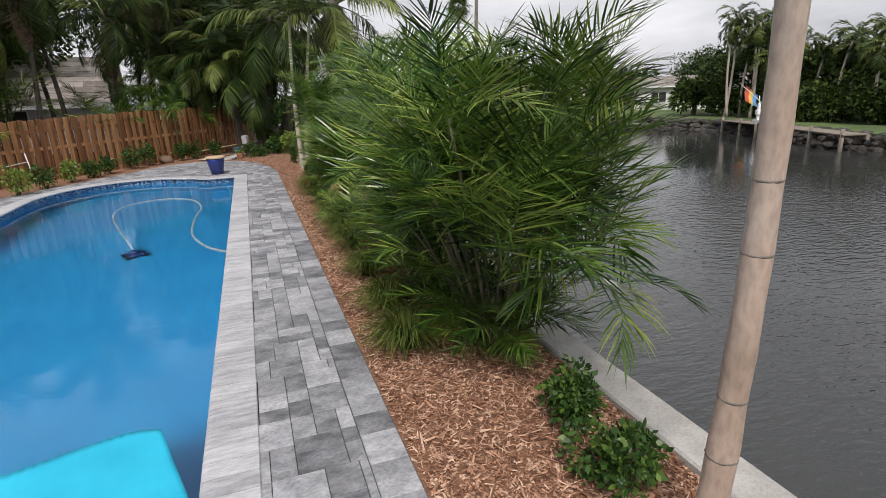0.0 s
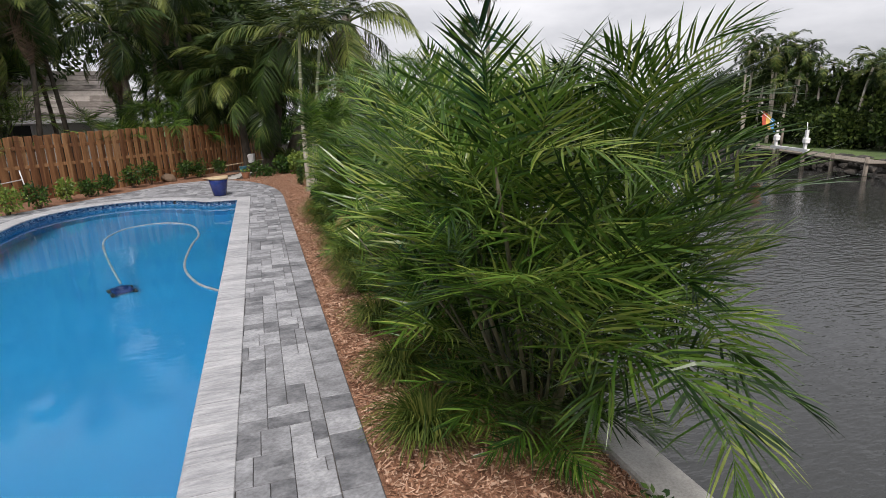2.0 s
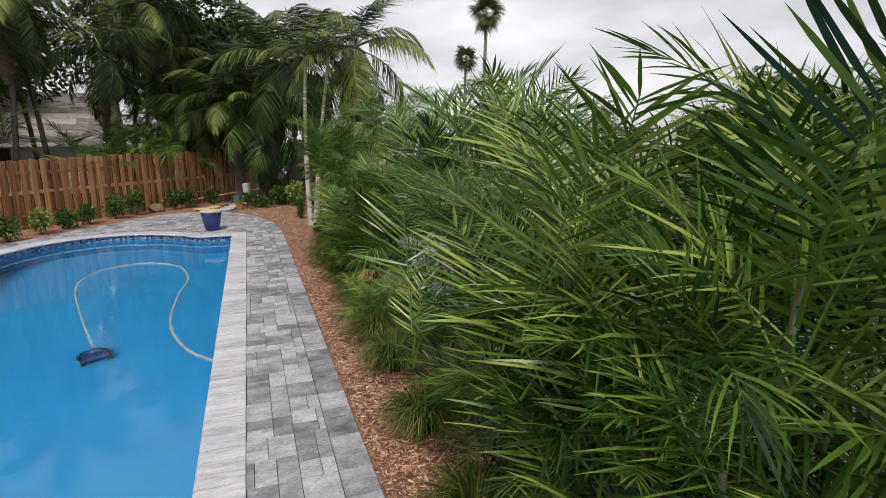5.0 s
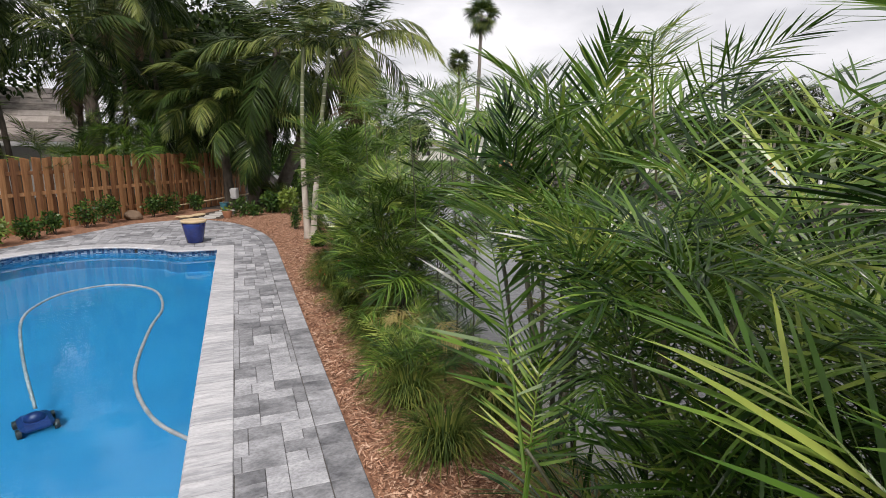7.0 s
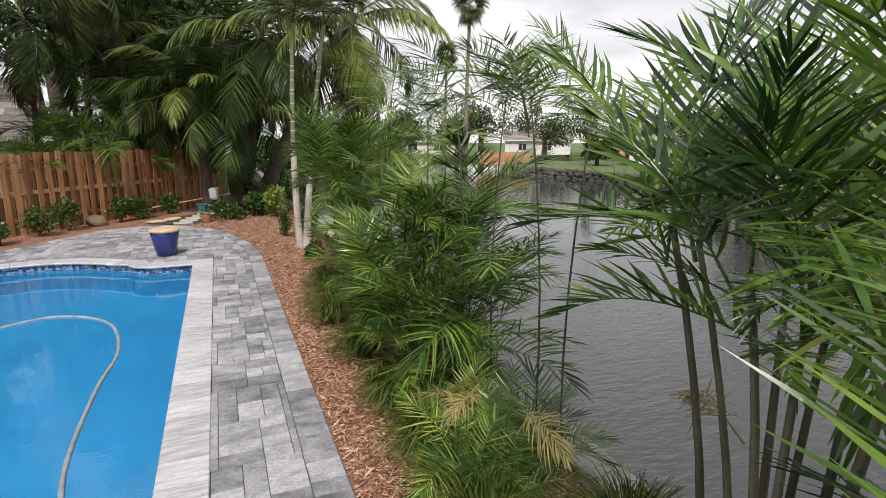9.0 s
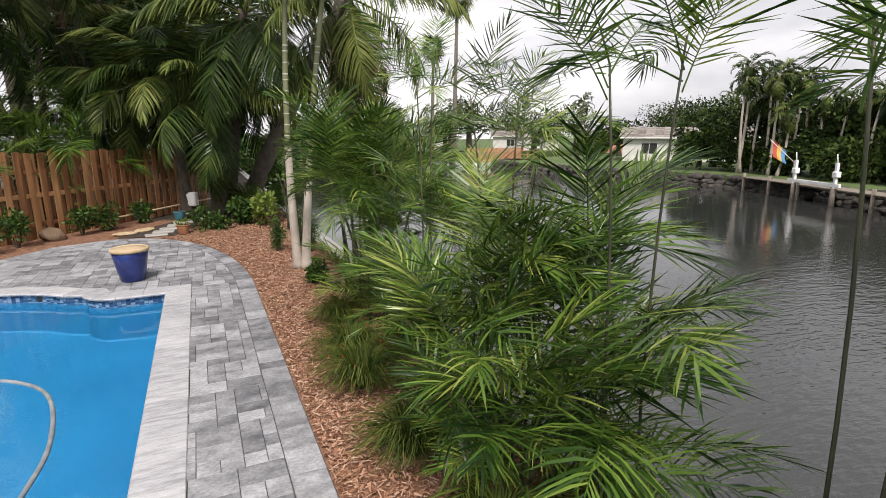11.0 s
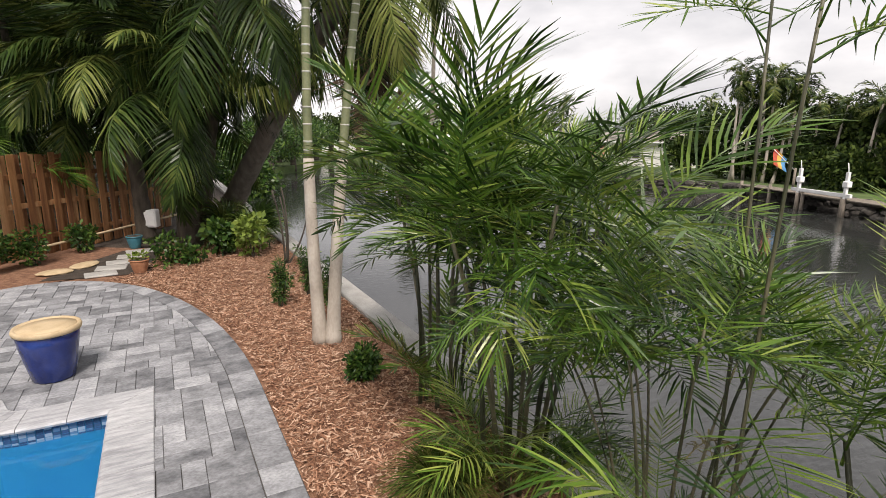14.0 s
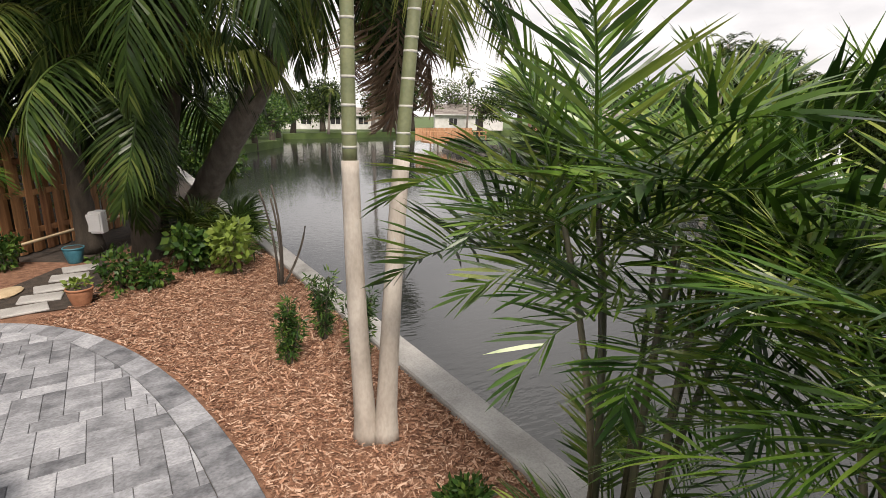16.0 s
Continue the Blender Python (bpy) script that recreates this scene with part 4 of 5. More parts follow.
for i, (x, y, r, h) in enumerate(((1.46, 17.85, 0.17, 0.62), (1.93, 18.2, 0.19, 0.66), (2.02, 17.5, 0.2, 0.7))):
    ob = thing("podocarpus_shrub", "small upright dark green shrub with narrow leaves in mulch", "shrub", Matrix.Translation((x, y, -0.02)), "upright shrubs by the twin palm")
    rng = random.Random(620 + i)
    for k in range(9):
        a, rr = rng.uniform(0, 6.28), r * rng.uniform(0.1, 0.8)
        tip = Vector((rr * math.cos(a), rr * math.sin(a), h * rng.uniform(0.6, 1.05)))
        part("branch", tube(curve_points((rr * 0.2 * math.cos(a), rr * 0.2 * math.sin(a), 0), tip, (0, 0, 0), 3), [0.007, 0.006, 0.005, 0.004], 5), TRUNK_DARK, ob)
        cs = [(tip.x * u, tip.y * u, tip.z * u, 0.055) for u in (0.3, 0.5, 0.7, 0.85, 1.0)]
        part("foliage", leaf_cloud("foliage", cs, 110, 0.075, 700 + i * 10 + k, LEAF_SHRUB, 1.2, wide=0.1), LEAF_SHRUB, ob)
for i, (x, y, r, h) in enumerate(((1.90, 2.52, 0.25, 0.34), (1.86, 1.98, 0.27, 0.36), (1.75, 15.35, 0.2, 0.3))):
    shrub(x, y, r, h, 640 + i, LEAF_SHRUB, leaves=1300, leaf=0.05, label="compact rounded glossy green shrub in mulch beside the seawall", name="round_shrub", group="round shrubs")
for i, (x, y, r) in enumerate(((-5.35, 15.7, 0.30), (-5.0, 16.6, 0.26), (-4.65, 17.5, 0.24), (-4.3, 18.2, 0.22), (-3.95, 18.9, 0.24), (-3.5, 19.75, 0.3), (-3.1, 20.4, 0.3), (-2.2, 21.4, 0.26), (-1.75, 21.75, 0.24), (-1.1, 22.6, 0.22), (-5.8, 14.9, 0.3), (-6.3, 14.2, 0.3))):
    shrub(x, y, r * 1.25, r * 2.3, 660 + i, LEAF_LIME if i in (0, 2, 10) else LEAF_SHRUB, leaves=520, leaf=0.085, label="young leafy green hedge shrub at the foot of the fence", name="hedge_shrub", group="young hedge along the fence")
boulder = bmesh.new()
bmesh.ops.create_icosphere(boulder, subdivisions=3, radius=0.24)
for v in boulder.verts:
    v.co *= 1 + 0.25 * noise.noise(v.co * 5)
    v.co.z = v.co.z * 0.7 + 0.1
solid("dry_grass_mound", boulder, LEAF_DEAD, "small brown mound of dry plant litter at the fence", "mound", at=pose(-2.65, 21.0, -0.02))
for i, (x, y, r, h, f) in enumerate(((1.25, 4.0, 0.4, 0.4, 0), (1.3, 4.9, 0.38, 0.38, 0), (1.35, 6.0, 0.38, 0.42, 0), (1.42, 7.2, 0.4, 0.45, 0), (1.42, 8.0, 0.42, 0.45, 0), (1.5, 8.9, 0.45, 0.5, 0), (1.45, 9.7, 0.4, 0.42, 0), (1.45, 10.8, 0.42, 0.42, 6), (1.4, 11.9, 0.42, 0.45, 14), (1.48, 12.6, 0.42, 0.4, 8), (1.6, 13.6, 0.35, 0.35, 0), (2.05, 5.0, 0.4, 0.45, 0), (2.05, 7.6, 0.45, 0.5, 0), (2.1, 9.6, 0.4, 0.4, 0), (2.1, 12.4, 0.4, 0.45, 0))):
    rush(x, y, r, h, 680 + i, strands=700, flowers=f)


def turned_pot(name, label, at, r, h, material, rim, content):
    ob = thing(name, label, "pot", at)
    part("body", lathe([(0.62 * r, 0), (0.66 * r, 0.01), (0.80 * r, 0.35 * h), (0.93 * r, 0.7 * h), (0.97 * r, 0.86 * h), (0.93 * r, 0.9 * h), (0.90 * r, 0.91 * h)], 40), material, ob, smooth=True)
    part("rim", lathe([(0.94 * r, 0.885 * h), (1.04 * r, 0.90 * h), (1.06 * r, 0.95 * h), (1.03 * r, 0.99 * h), (0.98 * r, h), (0.93 * r, 0.985 * h), (0.90 * r, 0.97 * h)], 40), rim, ob, "sandy tan rim", smooth=True)
    part("filling", lathe([(0.3 * r, 0.93 * h), (0.905 * r, 0.965 * h), (0.905 * r, 0.972 * h), (0.4 * r, 0.976 * h)], 32), content, ob, "flat tan top", smooth=True)
    return ob


turned_pot("planter_pot", "glossy cobalt blue planter with sandy tan rim on the pavers", pose(-0.80, 16.66, 0.004), 0.25, 0.50, GLAZE, TAN, TAN)
pot = turned_pot("terracotta_pot", "small weathered terracotta pot with green sprouts by the stepping stones", pose(-0.18, 20.55, -0.02), 0.14, 0.22, TERRACOTTA, TERRACOTTA, SOIL)
part("seedling", leaf_cloud("seedling", [(0, 0, 0.24, 0.11)], 90, 0.08, 690, LEAF_LIME), LEAF_LIME, pot, "green seedling")
turned_pot("teal_pot", "small teal plastic plant pot on the soil by the fence", pose(-0.30, 22.65, -0.02), 0.14, 0.24, TEAL, TEAL, SOIL)
rng = random.Random(33)
for i, (x, y, a) in enumerate(((-0.72, 20.62, 8), (-0.60, 21.0, -4), (-0.48, 21.38, 5), (-0.34, 21.8, -3), (-0.22, 22.2, 6))):
    solid("stepping_stone", box_bm(-0.22, 0.22, -0.14, 0.14, 0, 0.03, 0.008), CONCRETE, "square pale concrete stepping stone in dark soil", "stepping stone", "stepping stones", at=pose(x, y, -0.018, 0, 0, a))
solid("soil_patch", filled([[(-1.5, 20.58), (-0.9, 20.5), (-0.05, 20.45), (0.1, 21.6), (0.1, 22.4), (-0.5, 22.4), (-1.1, 21.5)]], -0.012, "soil_patch", SOIL), SOIL, "dark damp soil around the stepping stones", "soil", kind="structure")
for i, (x, y, a) in enumerate(((-1.35, 21.0, 20), (-1.0, 21.35, 50))):
    bm = bmesh.new()
    bmesh.ops.create_icosphere(bm, subdivisions=2, radius=0.2)
    for v in bm.verts:
        v.co *= 1 + 0.2 * noise.noise(v.co * 6 + Vector((i, 0, 0)))
        v.co.z *= 0.2
    solid("flat_rock", bm, TAN, "flat tan rock lying on the soil", "rock", "flat rocks", at=pose(x, y, 0.01, 0, 0, a) @ Matrix.Diagonal((1.3, 0.8, 1, 1)))
box_ob = thing("utility_box", "white weatherproof utility box on a short post by the fence", "utility box", pose(-0.02, 23.3, -0.05, 0, 0, -25))
part("housing", box_bm(-0.17, 0.17, -0.1, 0.1, 0.32, 0.68, 0.015), WHITE, box_ob)
part("lid", box_bm(-0.15, 0.15, -0.118, -0.098, 0.36, 0.64, 0.006), WHITE, box_ob)
part("post", box_bm(-0.03, 0.03, -0.03, 0.03, 0, 0.33, 0.004), POST, box_ob, "grey wooden post")
d = (FENCE_B - FENCE_A).normalized()
rail = thing("garden_rail", "low weathered bamboo rail along the foot of the fence", "rail", pose(FENCE_B.x - 4.0 * d.x + 0.25, FENCE_B.y - 4.0 * d.y - 0.2, -0.03, 0, 0, math.degrees(math.atan2(d.y, d.x))))
part("bar", tube([(0, 0, 0.22), (2.0, 0, 0.26), (4.0, 0, 0.3)], [0.022, 0.024, 0.02], 8), TAN, rail, smooth=True)
for k in range(4):
    part("stake", tube([(0.2 + 1.2 * k, 0.03, 0), (0.2 + 1.2 * k, 0.03, 0.34)], [0.018, 0.016], 7), POST, rail, smooth=True)
pole = thing("pool_pole", "white pool pole hung along the fence", "pole", pose(-5.66, 17.85, 0, 0, 0, math.degrees(math.atan2(d.y, d.x))))
part("shaft", tube([(-2.6, 0.02, 0.36), (0, 0.02, 0.60)], [0.014, 0.014], 8), WHITE, pole, smooth=True)
part("hook", tube([(0, -0.02, -0.05), (0, 0.0, 0.45), (-0.04, 0.02, 0.84)], [0.016, 0.016, 0.016], 8), WHITE, pole, smooth=True)

# ---- in the pool: hose, cleaner, float ----
hose = bmesh.new()
path = [(-0.30, 8.25), (-0.67, 8.8), (-0.95, 9.8), (-1.0, 11.2), (-0.96, 12.2), (-1.22, 13.25), (-1.85, 13.75), (-2.45, 13.45), (-2.65, 12.75), (-2.6, 12.1), (-2.4, 11.4), (-2.15, 10.7), (-1.98, 10.3)]
smooth_path = []
for i in range(len(path) - 1):
    p0, p1, p2, p3 = (Vector(path[max(0, min(len(path) - 1, i + k))]) for k in (-1, 0, 1, 2))
    for k in range(6):
        u = k / 6
        q = 0.5 * (2 * p1 + (p2 - p0) * u + (2 * p0 - 5 * p1 + 4 * p2 - p3) * u * u + (3 * p1 - p0 - 3 * p2 + p3) * u ** 3)
        n = i * 6 + k
        smooth_path.append((q.x, q.y, WATER_POOL + 0.004 if n < 54 else WATER_POOL + 0.004 - 0.066 * (n - 54)))
solid("cleaner_hose", tube(smooth_path, [0.019 * (1.08 if i % 2 else 0.95) for i in range(len(smooth_path))], 10), HOSE, "pale grey ribbed pool cleaner hose floating on the water", "hose", smooth=True)
cleaner = thing("pool_cleaner", "dark blue suction pool cleaner on the pool floor", "pool cleaner", pose(-1.95, 10.15, -1.49, 0, 0, 25) @ Matrix.Diagonal((0.85, 0.85, 1.15, 1)))
part("body", box_bm(-0.17, 0.17, -0.2, 0.2, 0.06, 0.2, 0.05), NAVY, cleaner)
part("dome", lathe([(0.12, 0.19), (0.11, 0.25), (0.06, 0.29), (0.03, 0.3)], 20), NAVY, cleaner, smooth=True)
for sx in (-1, 1):
    for sy in (-1, 1):
        part("wheel", tube([(sx * 0.16, sy * 0.13, 0.07), (sx * 0.21, sy * 0.13, 0.07)], [0.07, 0.07], 16), BLACK, cleaner)
mat = bmesh.new()
cols, rows_n = 60, 16
grid_v = []
for layer in (0.0, 0.035):
    for j in range(rows_n + 1):
        for i in range(cols + 1):
            u, v = i / cols, j / rows_n
            corner = 0.12 * max(0, (u - 0.85) / 0.15) ** 2
            x = -2.5 + 1.95 * u
            y = 1.8 + 1.15 * v - corner * (2 * v - 1)
            wave = 0.006 * math.sin(2 * math.pi * (x / 0.07 + 0.25 * math.sin(2 * math.pi * y / 0.5))) if layer else 0
            grid_v.append(mat.verts.new((x, y, WATER_POOL - 0.006 + layer + wave)))
w = cols + 1
half_n = w * (rows_n + 1)
for j in range(rows_n):
    for i in range(cols):
        a = j * w + i
        mat.faces.new((grid_v[half_n + a], grid_v[half_n + a + 1], grid_v[half_n + a + w + 1], grid_v[half_n + a + w]))
        mat.faces.new((grid_v[a], grid_v[a + w], grid_v[a + w + 1], grid_v[a + 1]))
rim_i = [i for i in range(w)] + [j * w + cols for j in range(1, rows_n + 1)] + [rows_n * w + i for i in range(cols - 1, -1, -1)] + [j * w for j in range(rows_n - 1, 0, -1)]
for a, b in zip(rim_i, rim_i[1:] + rim_i[:1]):
    mat.faces.new((grid_v[a], grid_v[b], grid_v[half_n + b], grid_v[half_n + a]))
solid("float_mat", mat, FOAM, "turquoise foam float mat with wavy ridges on the pool water", "pool float", smooth=True, at=Matrix.Translation((-0.69, 3.80, 0)) @ Matrix.Rotation(radians(17), 4, "Z") @ Matrix.Translation((0.55, -2.95, 0)))
solid("drain_lid", lathe([(0.13, 0), (0.13, 0.008), (0.115, 0.012), (0.02, 0.013)], 28), COPING, "round pale skimmer lid set in the pavers", "lid", at=pose(-1.55, 17.35, 0.0))

# ---- beyond the fence and across the canal ----
def house(name, label, x, y, z, w, d, h, rise, turn, wall_mat, windows, door=None):
    ob = thing(name, label, "house", pose(x, y, z, 0, 0, turn))
    part("wall", box_bm(-w / 2, w / 2, -d / 2, d / 2, 0, h), wall_mat, ob)
    bm = bmesh.new()
    over = 0.5
    courses = 9
    for sgn in (-1, 1):
        for k in range(courses):
            u0, u1 = k / courses, (k + 1) / courses
            y0, y1 = sgn * (d / 2 + over) * (1 - u0), sgn * (d / 2 + over) * (1 - u1)
            z0, z1 = h - 0.1 + (rise + 0.1) * u0, h - 0.1 + (rise + 0.1) * u1
            n = max(2, int(w / 0.9))
            for i in range(n):
                xa, xb = -w / 2 - over + (w + 2 * over) * i / n, -w / 2 - over + (w + 2 * over) * (i + 1) / n
                q = [(xa, y0, z0 + 0.05), (xb, y0, z0 + 0.05), (xb, y1, z1 + 0.02), (xa, y1, z1 + 0.02), (xa, y0, z0), (xb, y0, z0)]
                vs = [bm.verts.new(p) for p in q]
                bm.faces.new(vs[:4])
                bm.faces.new((vs[4], vs[5], vs[1], vs[0]))
    tagged(part("roof", bm, SHINGLE, ob, "grey-brown shingled gable roof"), kind="stuff")
    bm = bmesh.new()
    for sgn in (-1, 1):
        vs = [bm.verts.new(p) for p in ((sgn * w / 2, -d / 2, h), (sgn * w / 2, d / 2, h), (sgn * w / 2, 0, h + rise * 0.95))]
        bm.faces.new(vs)
    part("gable", bm, wall_mat, ob)
    part("fascia", box_bm(-w / 2 - 0.5, w / 2 + 0.5, -d / 2 - 0.55, -d / 2 - 0.47, h - 0.22, h - 0.06), WHITE, ob, "white painted fascia")
    for wx, wz, ww, wh in windows:
        win = part("window", box_bm(wx - ww / 2, wx + ww / 2, -d / 2 - 0.02, -d / 2 + 0.05, wz, wz + wh), BLACK, ob, "dark window")
        for fx in (wx - ww / 2, wx, wx + ww / 2):
            part("frame", box_bm(fx - 0.035, fx + 0.035, -d / 2 - 0.05, -d / 2 - 0.021, wz, wz + wh), WHITE, win, "white frame")
    return ob


house("house", "house with a grey-brown shingle roof behind the fence", -12.2, 32.0, -0.06, 11, 8, 2.2, 2.2, 10, STUCCO, ((-2.5, 0.8, 1.6, 1.1), (2.0, 0.8, 1.6, 1.1)))
house("house", "white bungalow with a low roof across the canal", 55.0, 55.5, -1.3, 14, 8, 2.9, 1.1, -48, STUCCO, ((-4.0, 0.9, 1.8, 1.2), (0.5, 0.9, 1.8, 1.2), (4.5, 0.9, 1.2, 1.2)))
house("house", "pale house with a grey roof at the end of the canal", 62.0, 102.0, -1.4, 13, 9, 2.9, 1.9, -30, STUCCO, ((-3.0, 0.9, 1.6, 1.2), (2.0, 0.9, 1.6, 1.2)))
house("house", "salmon coloured house with a flat grey roof among trees", 69.0, 79.0, -1.3, 16, 8, 2.8, 1.0, -35, BRICKRED, ((-5.0, 0.9, 1.8, 1.2), (0.0, 0.9, 1.8, 1.2), (5.0, 0.9, 1.8, 1.2)))
house("house", "long low white building behind the trees", 36.0, 108.0, -1.4, 18, 8, 2.6, 1.2, -10, STUCCO, ((-5.0, 0.9, 1.8, 1.2), (0.0, 0.9, 1.8, 1.2), (5.0, 0.9, 1.8, 1.2)))

rng = random.Random(77)
for i in range(19):
    tall = i < 9
    x, y = (43.5 + rng.uniform(-2.2, 2.2), 37.0 + rng.uniform(-2.2, 2.0)) if tall else (43.5 + rng.uniform(-2.5, 2.5), 34.0 - 1.15 * (i - 9) + rng.uniform(-1.0, 1.0))
    h = rng.uniform(5.2, 7.6) if tall else rng.uniform(3.8, 5.8)
    palm("far_palm", "slender pale-trunked palm on the far bank", (x, y, -1.3), (x + rng.uniform(-0.7, 0.7), y, h), 0.10, FARPALM, 17, 800 + i, TRUNK_PALE, size=0.92, el=(-80, 72), group="palms on the far bank", segments=6, bow=(rng.uniform(-0.5, 0.5), 0, 0))
for i, (x, y, h, r) in enumerate(((47, 45, 5.6, 3.6), (47.5, 40, 6.6, 3.6), (47.5, 35.5, 5.6, 3.4), (47, 31, 5.4, 3.4), (46.5, 27, 5.2, 3.2), (46, 23, 5.0, 3.2), (52, 32, 5.4, 3.4), (57, 30, 5.6, 3.6), (42.5, 43, 3.6, 2.4), (60, 38, 6, 4), (64, 26, 6, 4), (50, 22, 4.0, 3.0), (58, 18, 5, 4), (62, 58, 7.5, 5), (70, 66, 8, 5.5), (56, 68, 5, 3.4), (80, 78, 9, 6), (44, 60, 3.4, 2.4), (52, 84, 8, 5), (46, 96, 9, 6), (40, 94, 7, 4.4), (60, 104, 10, 6), (72, 98, 9, 6), (30, 96, 7, 4.5), (24, 92, 6, 4), (18, 88, 6, 4.2), (13, 86, 5.5, 4), (34, 106, 8, 5), (90, 70, 9, 6), (86, 52, 9, 6), (78, 40, 8, 6), (88, 24, 9, 6), (96, 96, 10, 7), (50, 112, 10, 7))):
    broad_tree(x, y, -1.4, h, r, 830 + i, leaf=0.42, leaves=2300, label="leafy green tree across the canal", group="trees across the canal")
for i, (x, y, h, r) in enumerate(((13.5, 70.5, 5.2, 3.2), (16.5, 75, 5.6, 3.4), (18.5, 80, 5.4, 3.4), (20, 85, 5.6, 3.6), (10.5, 67.5, 5.0, 3.2), (4.2, 42, 2.8, 2.4), (3.6, 47, 3.4, 2.8), (4.6, 52, 3.2, 2.8), (6.0, 58, 3.4, 3.0), (8.0, 64, 3.6, 3.0), (2.0, 57, 4.5, 3.0), (10.5, 70, 3.6, 3.2), (0.5, 41, 4.0, 2.6), (13, 76, 4.0, 3.4), (-1.0, 50, 5.5, 3.4))):
    broad_tree(x, y, -2.0, h, r, 870 + i, leaf=0.28, leaves=3000, label="dense green mangrove bush at the water's edge", name="mangrove", group="mangroves along the canal", material=LEAF_SHRUB)
for i, (x, y, h) in enumerate(((47, 66, 6.0), (39, 88, 6.5), (55, 92, 8.0), (28, 88, 5.0), (68, 60, 7.0))):
    palm("far_palm", "distant palm above the trees at the end of the canal", (x, y, -1.4), (x + 0.5, y, h), 0.16, FARPALM, 14, 890 + i, TRUNK_GREY, size=1.1, el=(-45, 70), group="palms at the end of the canal", segments=5)

for i in range(12):
    u = i / 11
    x, y = 43.2 - 3.0 * u + (i % 3) * 0.9, 41.0 - 19.0 * u
    shrub(x, y, 1.9, (3.4, 2.2, 2.8, 1.8)[i % 4], 920 + i, LEAF_DARK, leaves=1500, leaf=0.34, label="dense dark green undergrowth below the far palms", name="undergrowth_bush", z=-1.3, group="undergrowth on the far bank")

dock = thing("boat_dock", "grey wooden dock along the far bank", "dock", pose(36.4, 27.4, -1.25, 0, 0, 68))
for k in range(30):
    part("plank", box_bm(-7.5 + 0.5 * k, -7.03 + 0.5 * k, 0.2, 1.7, 0.0, 0.06), POST, dock)
part("beam", box_bm(-7.6, 7.6, 0.25, 0.45, -0.25, -0.005), POST, dock)
for k in range(6):
    part("piling", tube([(-7.3 + 2.9 * k, 1.6, -1.7), (-7.3 + 2.9 * k, 1.6, 0.35)], [0.12, 0.11], 9), POST, dock, smooth=True)
for k, off_ in enumerate((-1.8, 1.6)):
    lift = thing("boat_lift_post", "white metal boat lift post with winch gear on a dark pile", "boat lift", pose(36.6 + 0.37 * off_, 27.4 + 0.93 * off_, -1.25, 0, 0, 68), "boat lift posts")
    part("piling", tube([(0, 1.9, -1.2), (0, 1.9, 0.1)], [0.13, 0.13], 9), POST, lift, smooth=True)
    part("column", box_bm(-0.09, 0.09, 1.82, 1.98, 0.1, 1.6, 0.01), WHITE, lift)
    part("gear", box_bm(-0.22, 0.16, 1.74, 2.06, 0.75, 1.1, 0.04), WHITE, lift)
    part("arm", tube([(0, 1.9, 1.55), (0.12, 1.9, 2.1)], [0.035, 0.03], 8), WHITE, lift, smooth=True)
beam = solid("boat_lift_beam", box_bm(-2.2, 2.2, -0.08, 0.08, 0, 0.22, 0.02), WHITE, "long white boat lift beam between the posts", "boat lift", at=pose(34.85, 28.1, -1.07, 0, 0, 68))
flag = thing("flag", "striped red, yellow and blue flag on a slanting pole", "flag", pose(37.6, 32.0, -1.3))
part("post", tube([(0.7, -0.5, 0), (0.7, -0.5, 1.5)], [0.09, 0.08], 9), POST, flag, "grey wooden pile", smooth=True)
part("pole", tube([(0.7, -0.5, 1.3), (-0.9, 0.4, 2.9)], [0.025, 0.02], 6), WHITE, flag, smooth=True)
for k, m in enumerate((FLAG_RED, FLAG_YELLOW, FLAG_BLUE)):
    verts, faces = [], []
    for j in range(9):
        v = j / 8
        for e in (0, 1):
            u = (k + e) / 3
            verts.append((-0.5 + 0.8 * u + 0.05 * math.sin(6 * v + u), 0.38 - 0.45 * u + 0.08 * math.sin(5 * v), 2.85 - 0.8 * u - 1.15 * v * (1 - 0.25 * u)))
    faces = [(2 * j, 2 * j + 1, 2 * j + 3, 2 * j + 2) for j in range(8)]
    part("stripe", mesh_of("stripe", verts, faces, m), m, flag)
deck = thing("wooden_deck", "orange-brown wooden deck with railing at the canal bend", "deck", pose(35.5, 67.0, -1.4, 0, 0, -5))
part("platform", box_bm(-3.5, 5.5, -1.2, 1.2, -0.1, 0.1), DECKWOOD, deck)
for k in range(10):
    part("post", box_bm(-3.4 + 0.97 * k, -3.28 + 0.97 * k, 1.0, 1.12, 0.1, 1.2), DECKWOOD, deck)
    part("piling", box_bm(-3.4 + 0.97 * k, -3.25 + 0.97 * k, -1.1, -0.95, -1.2, -0.1), POST, deck)
for z in (0.6, 1.1):
    part("rail", box_bm(-3.5, 5.5, 1.121, 1.16, z, z + 0.1), DECKWOOD, deck)
for k in range(16):
    part("board", box_bm(-3.4 + 0.5 * k, -2.95 + 0.5 * k, 3.0, 3.05, 0.0, 1.5), DECKWOOD, deck)


# ---- mulch chips ----
def inside_bed(x, y):
    if y < 15.6:
        return x > EDGE + 0.02
    u = 1 - ((y - 15.6) / 4.8) ** 2
    edge = -1.4 + (EDGE + 1.4) * math.sqrt(u) if u > 0 else -1.4
    return x > max(edge + 0.03, -0.3 + 0.4 * (y - 20.5) if y > 20.3 else -9)


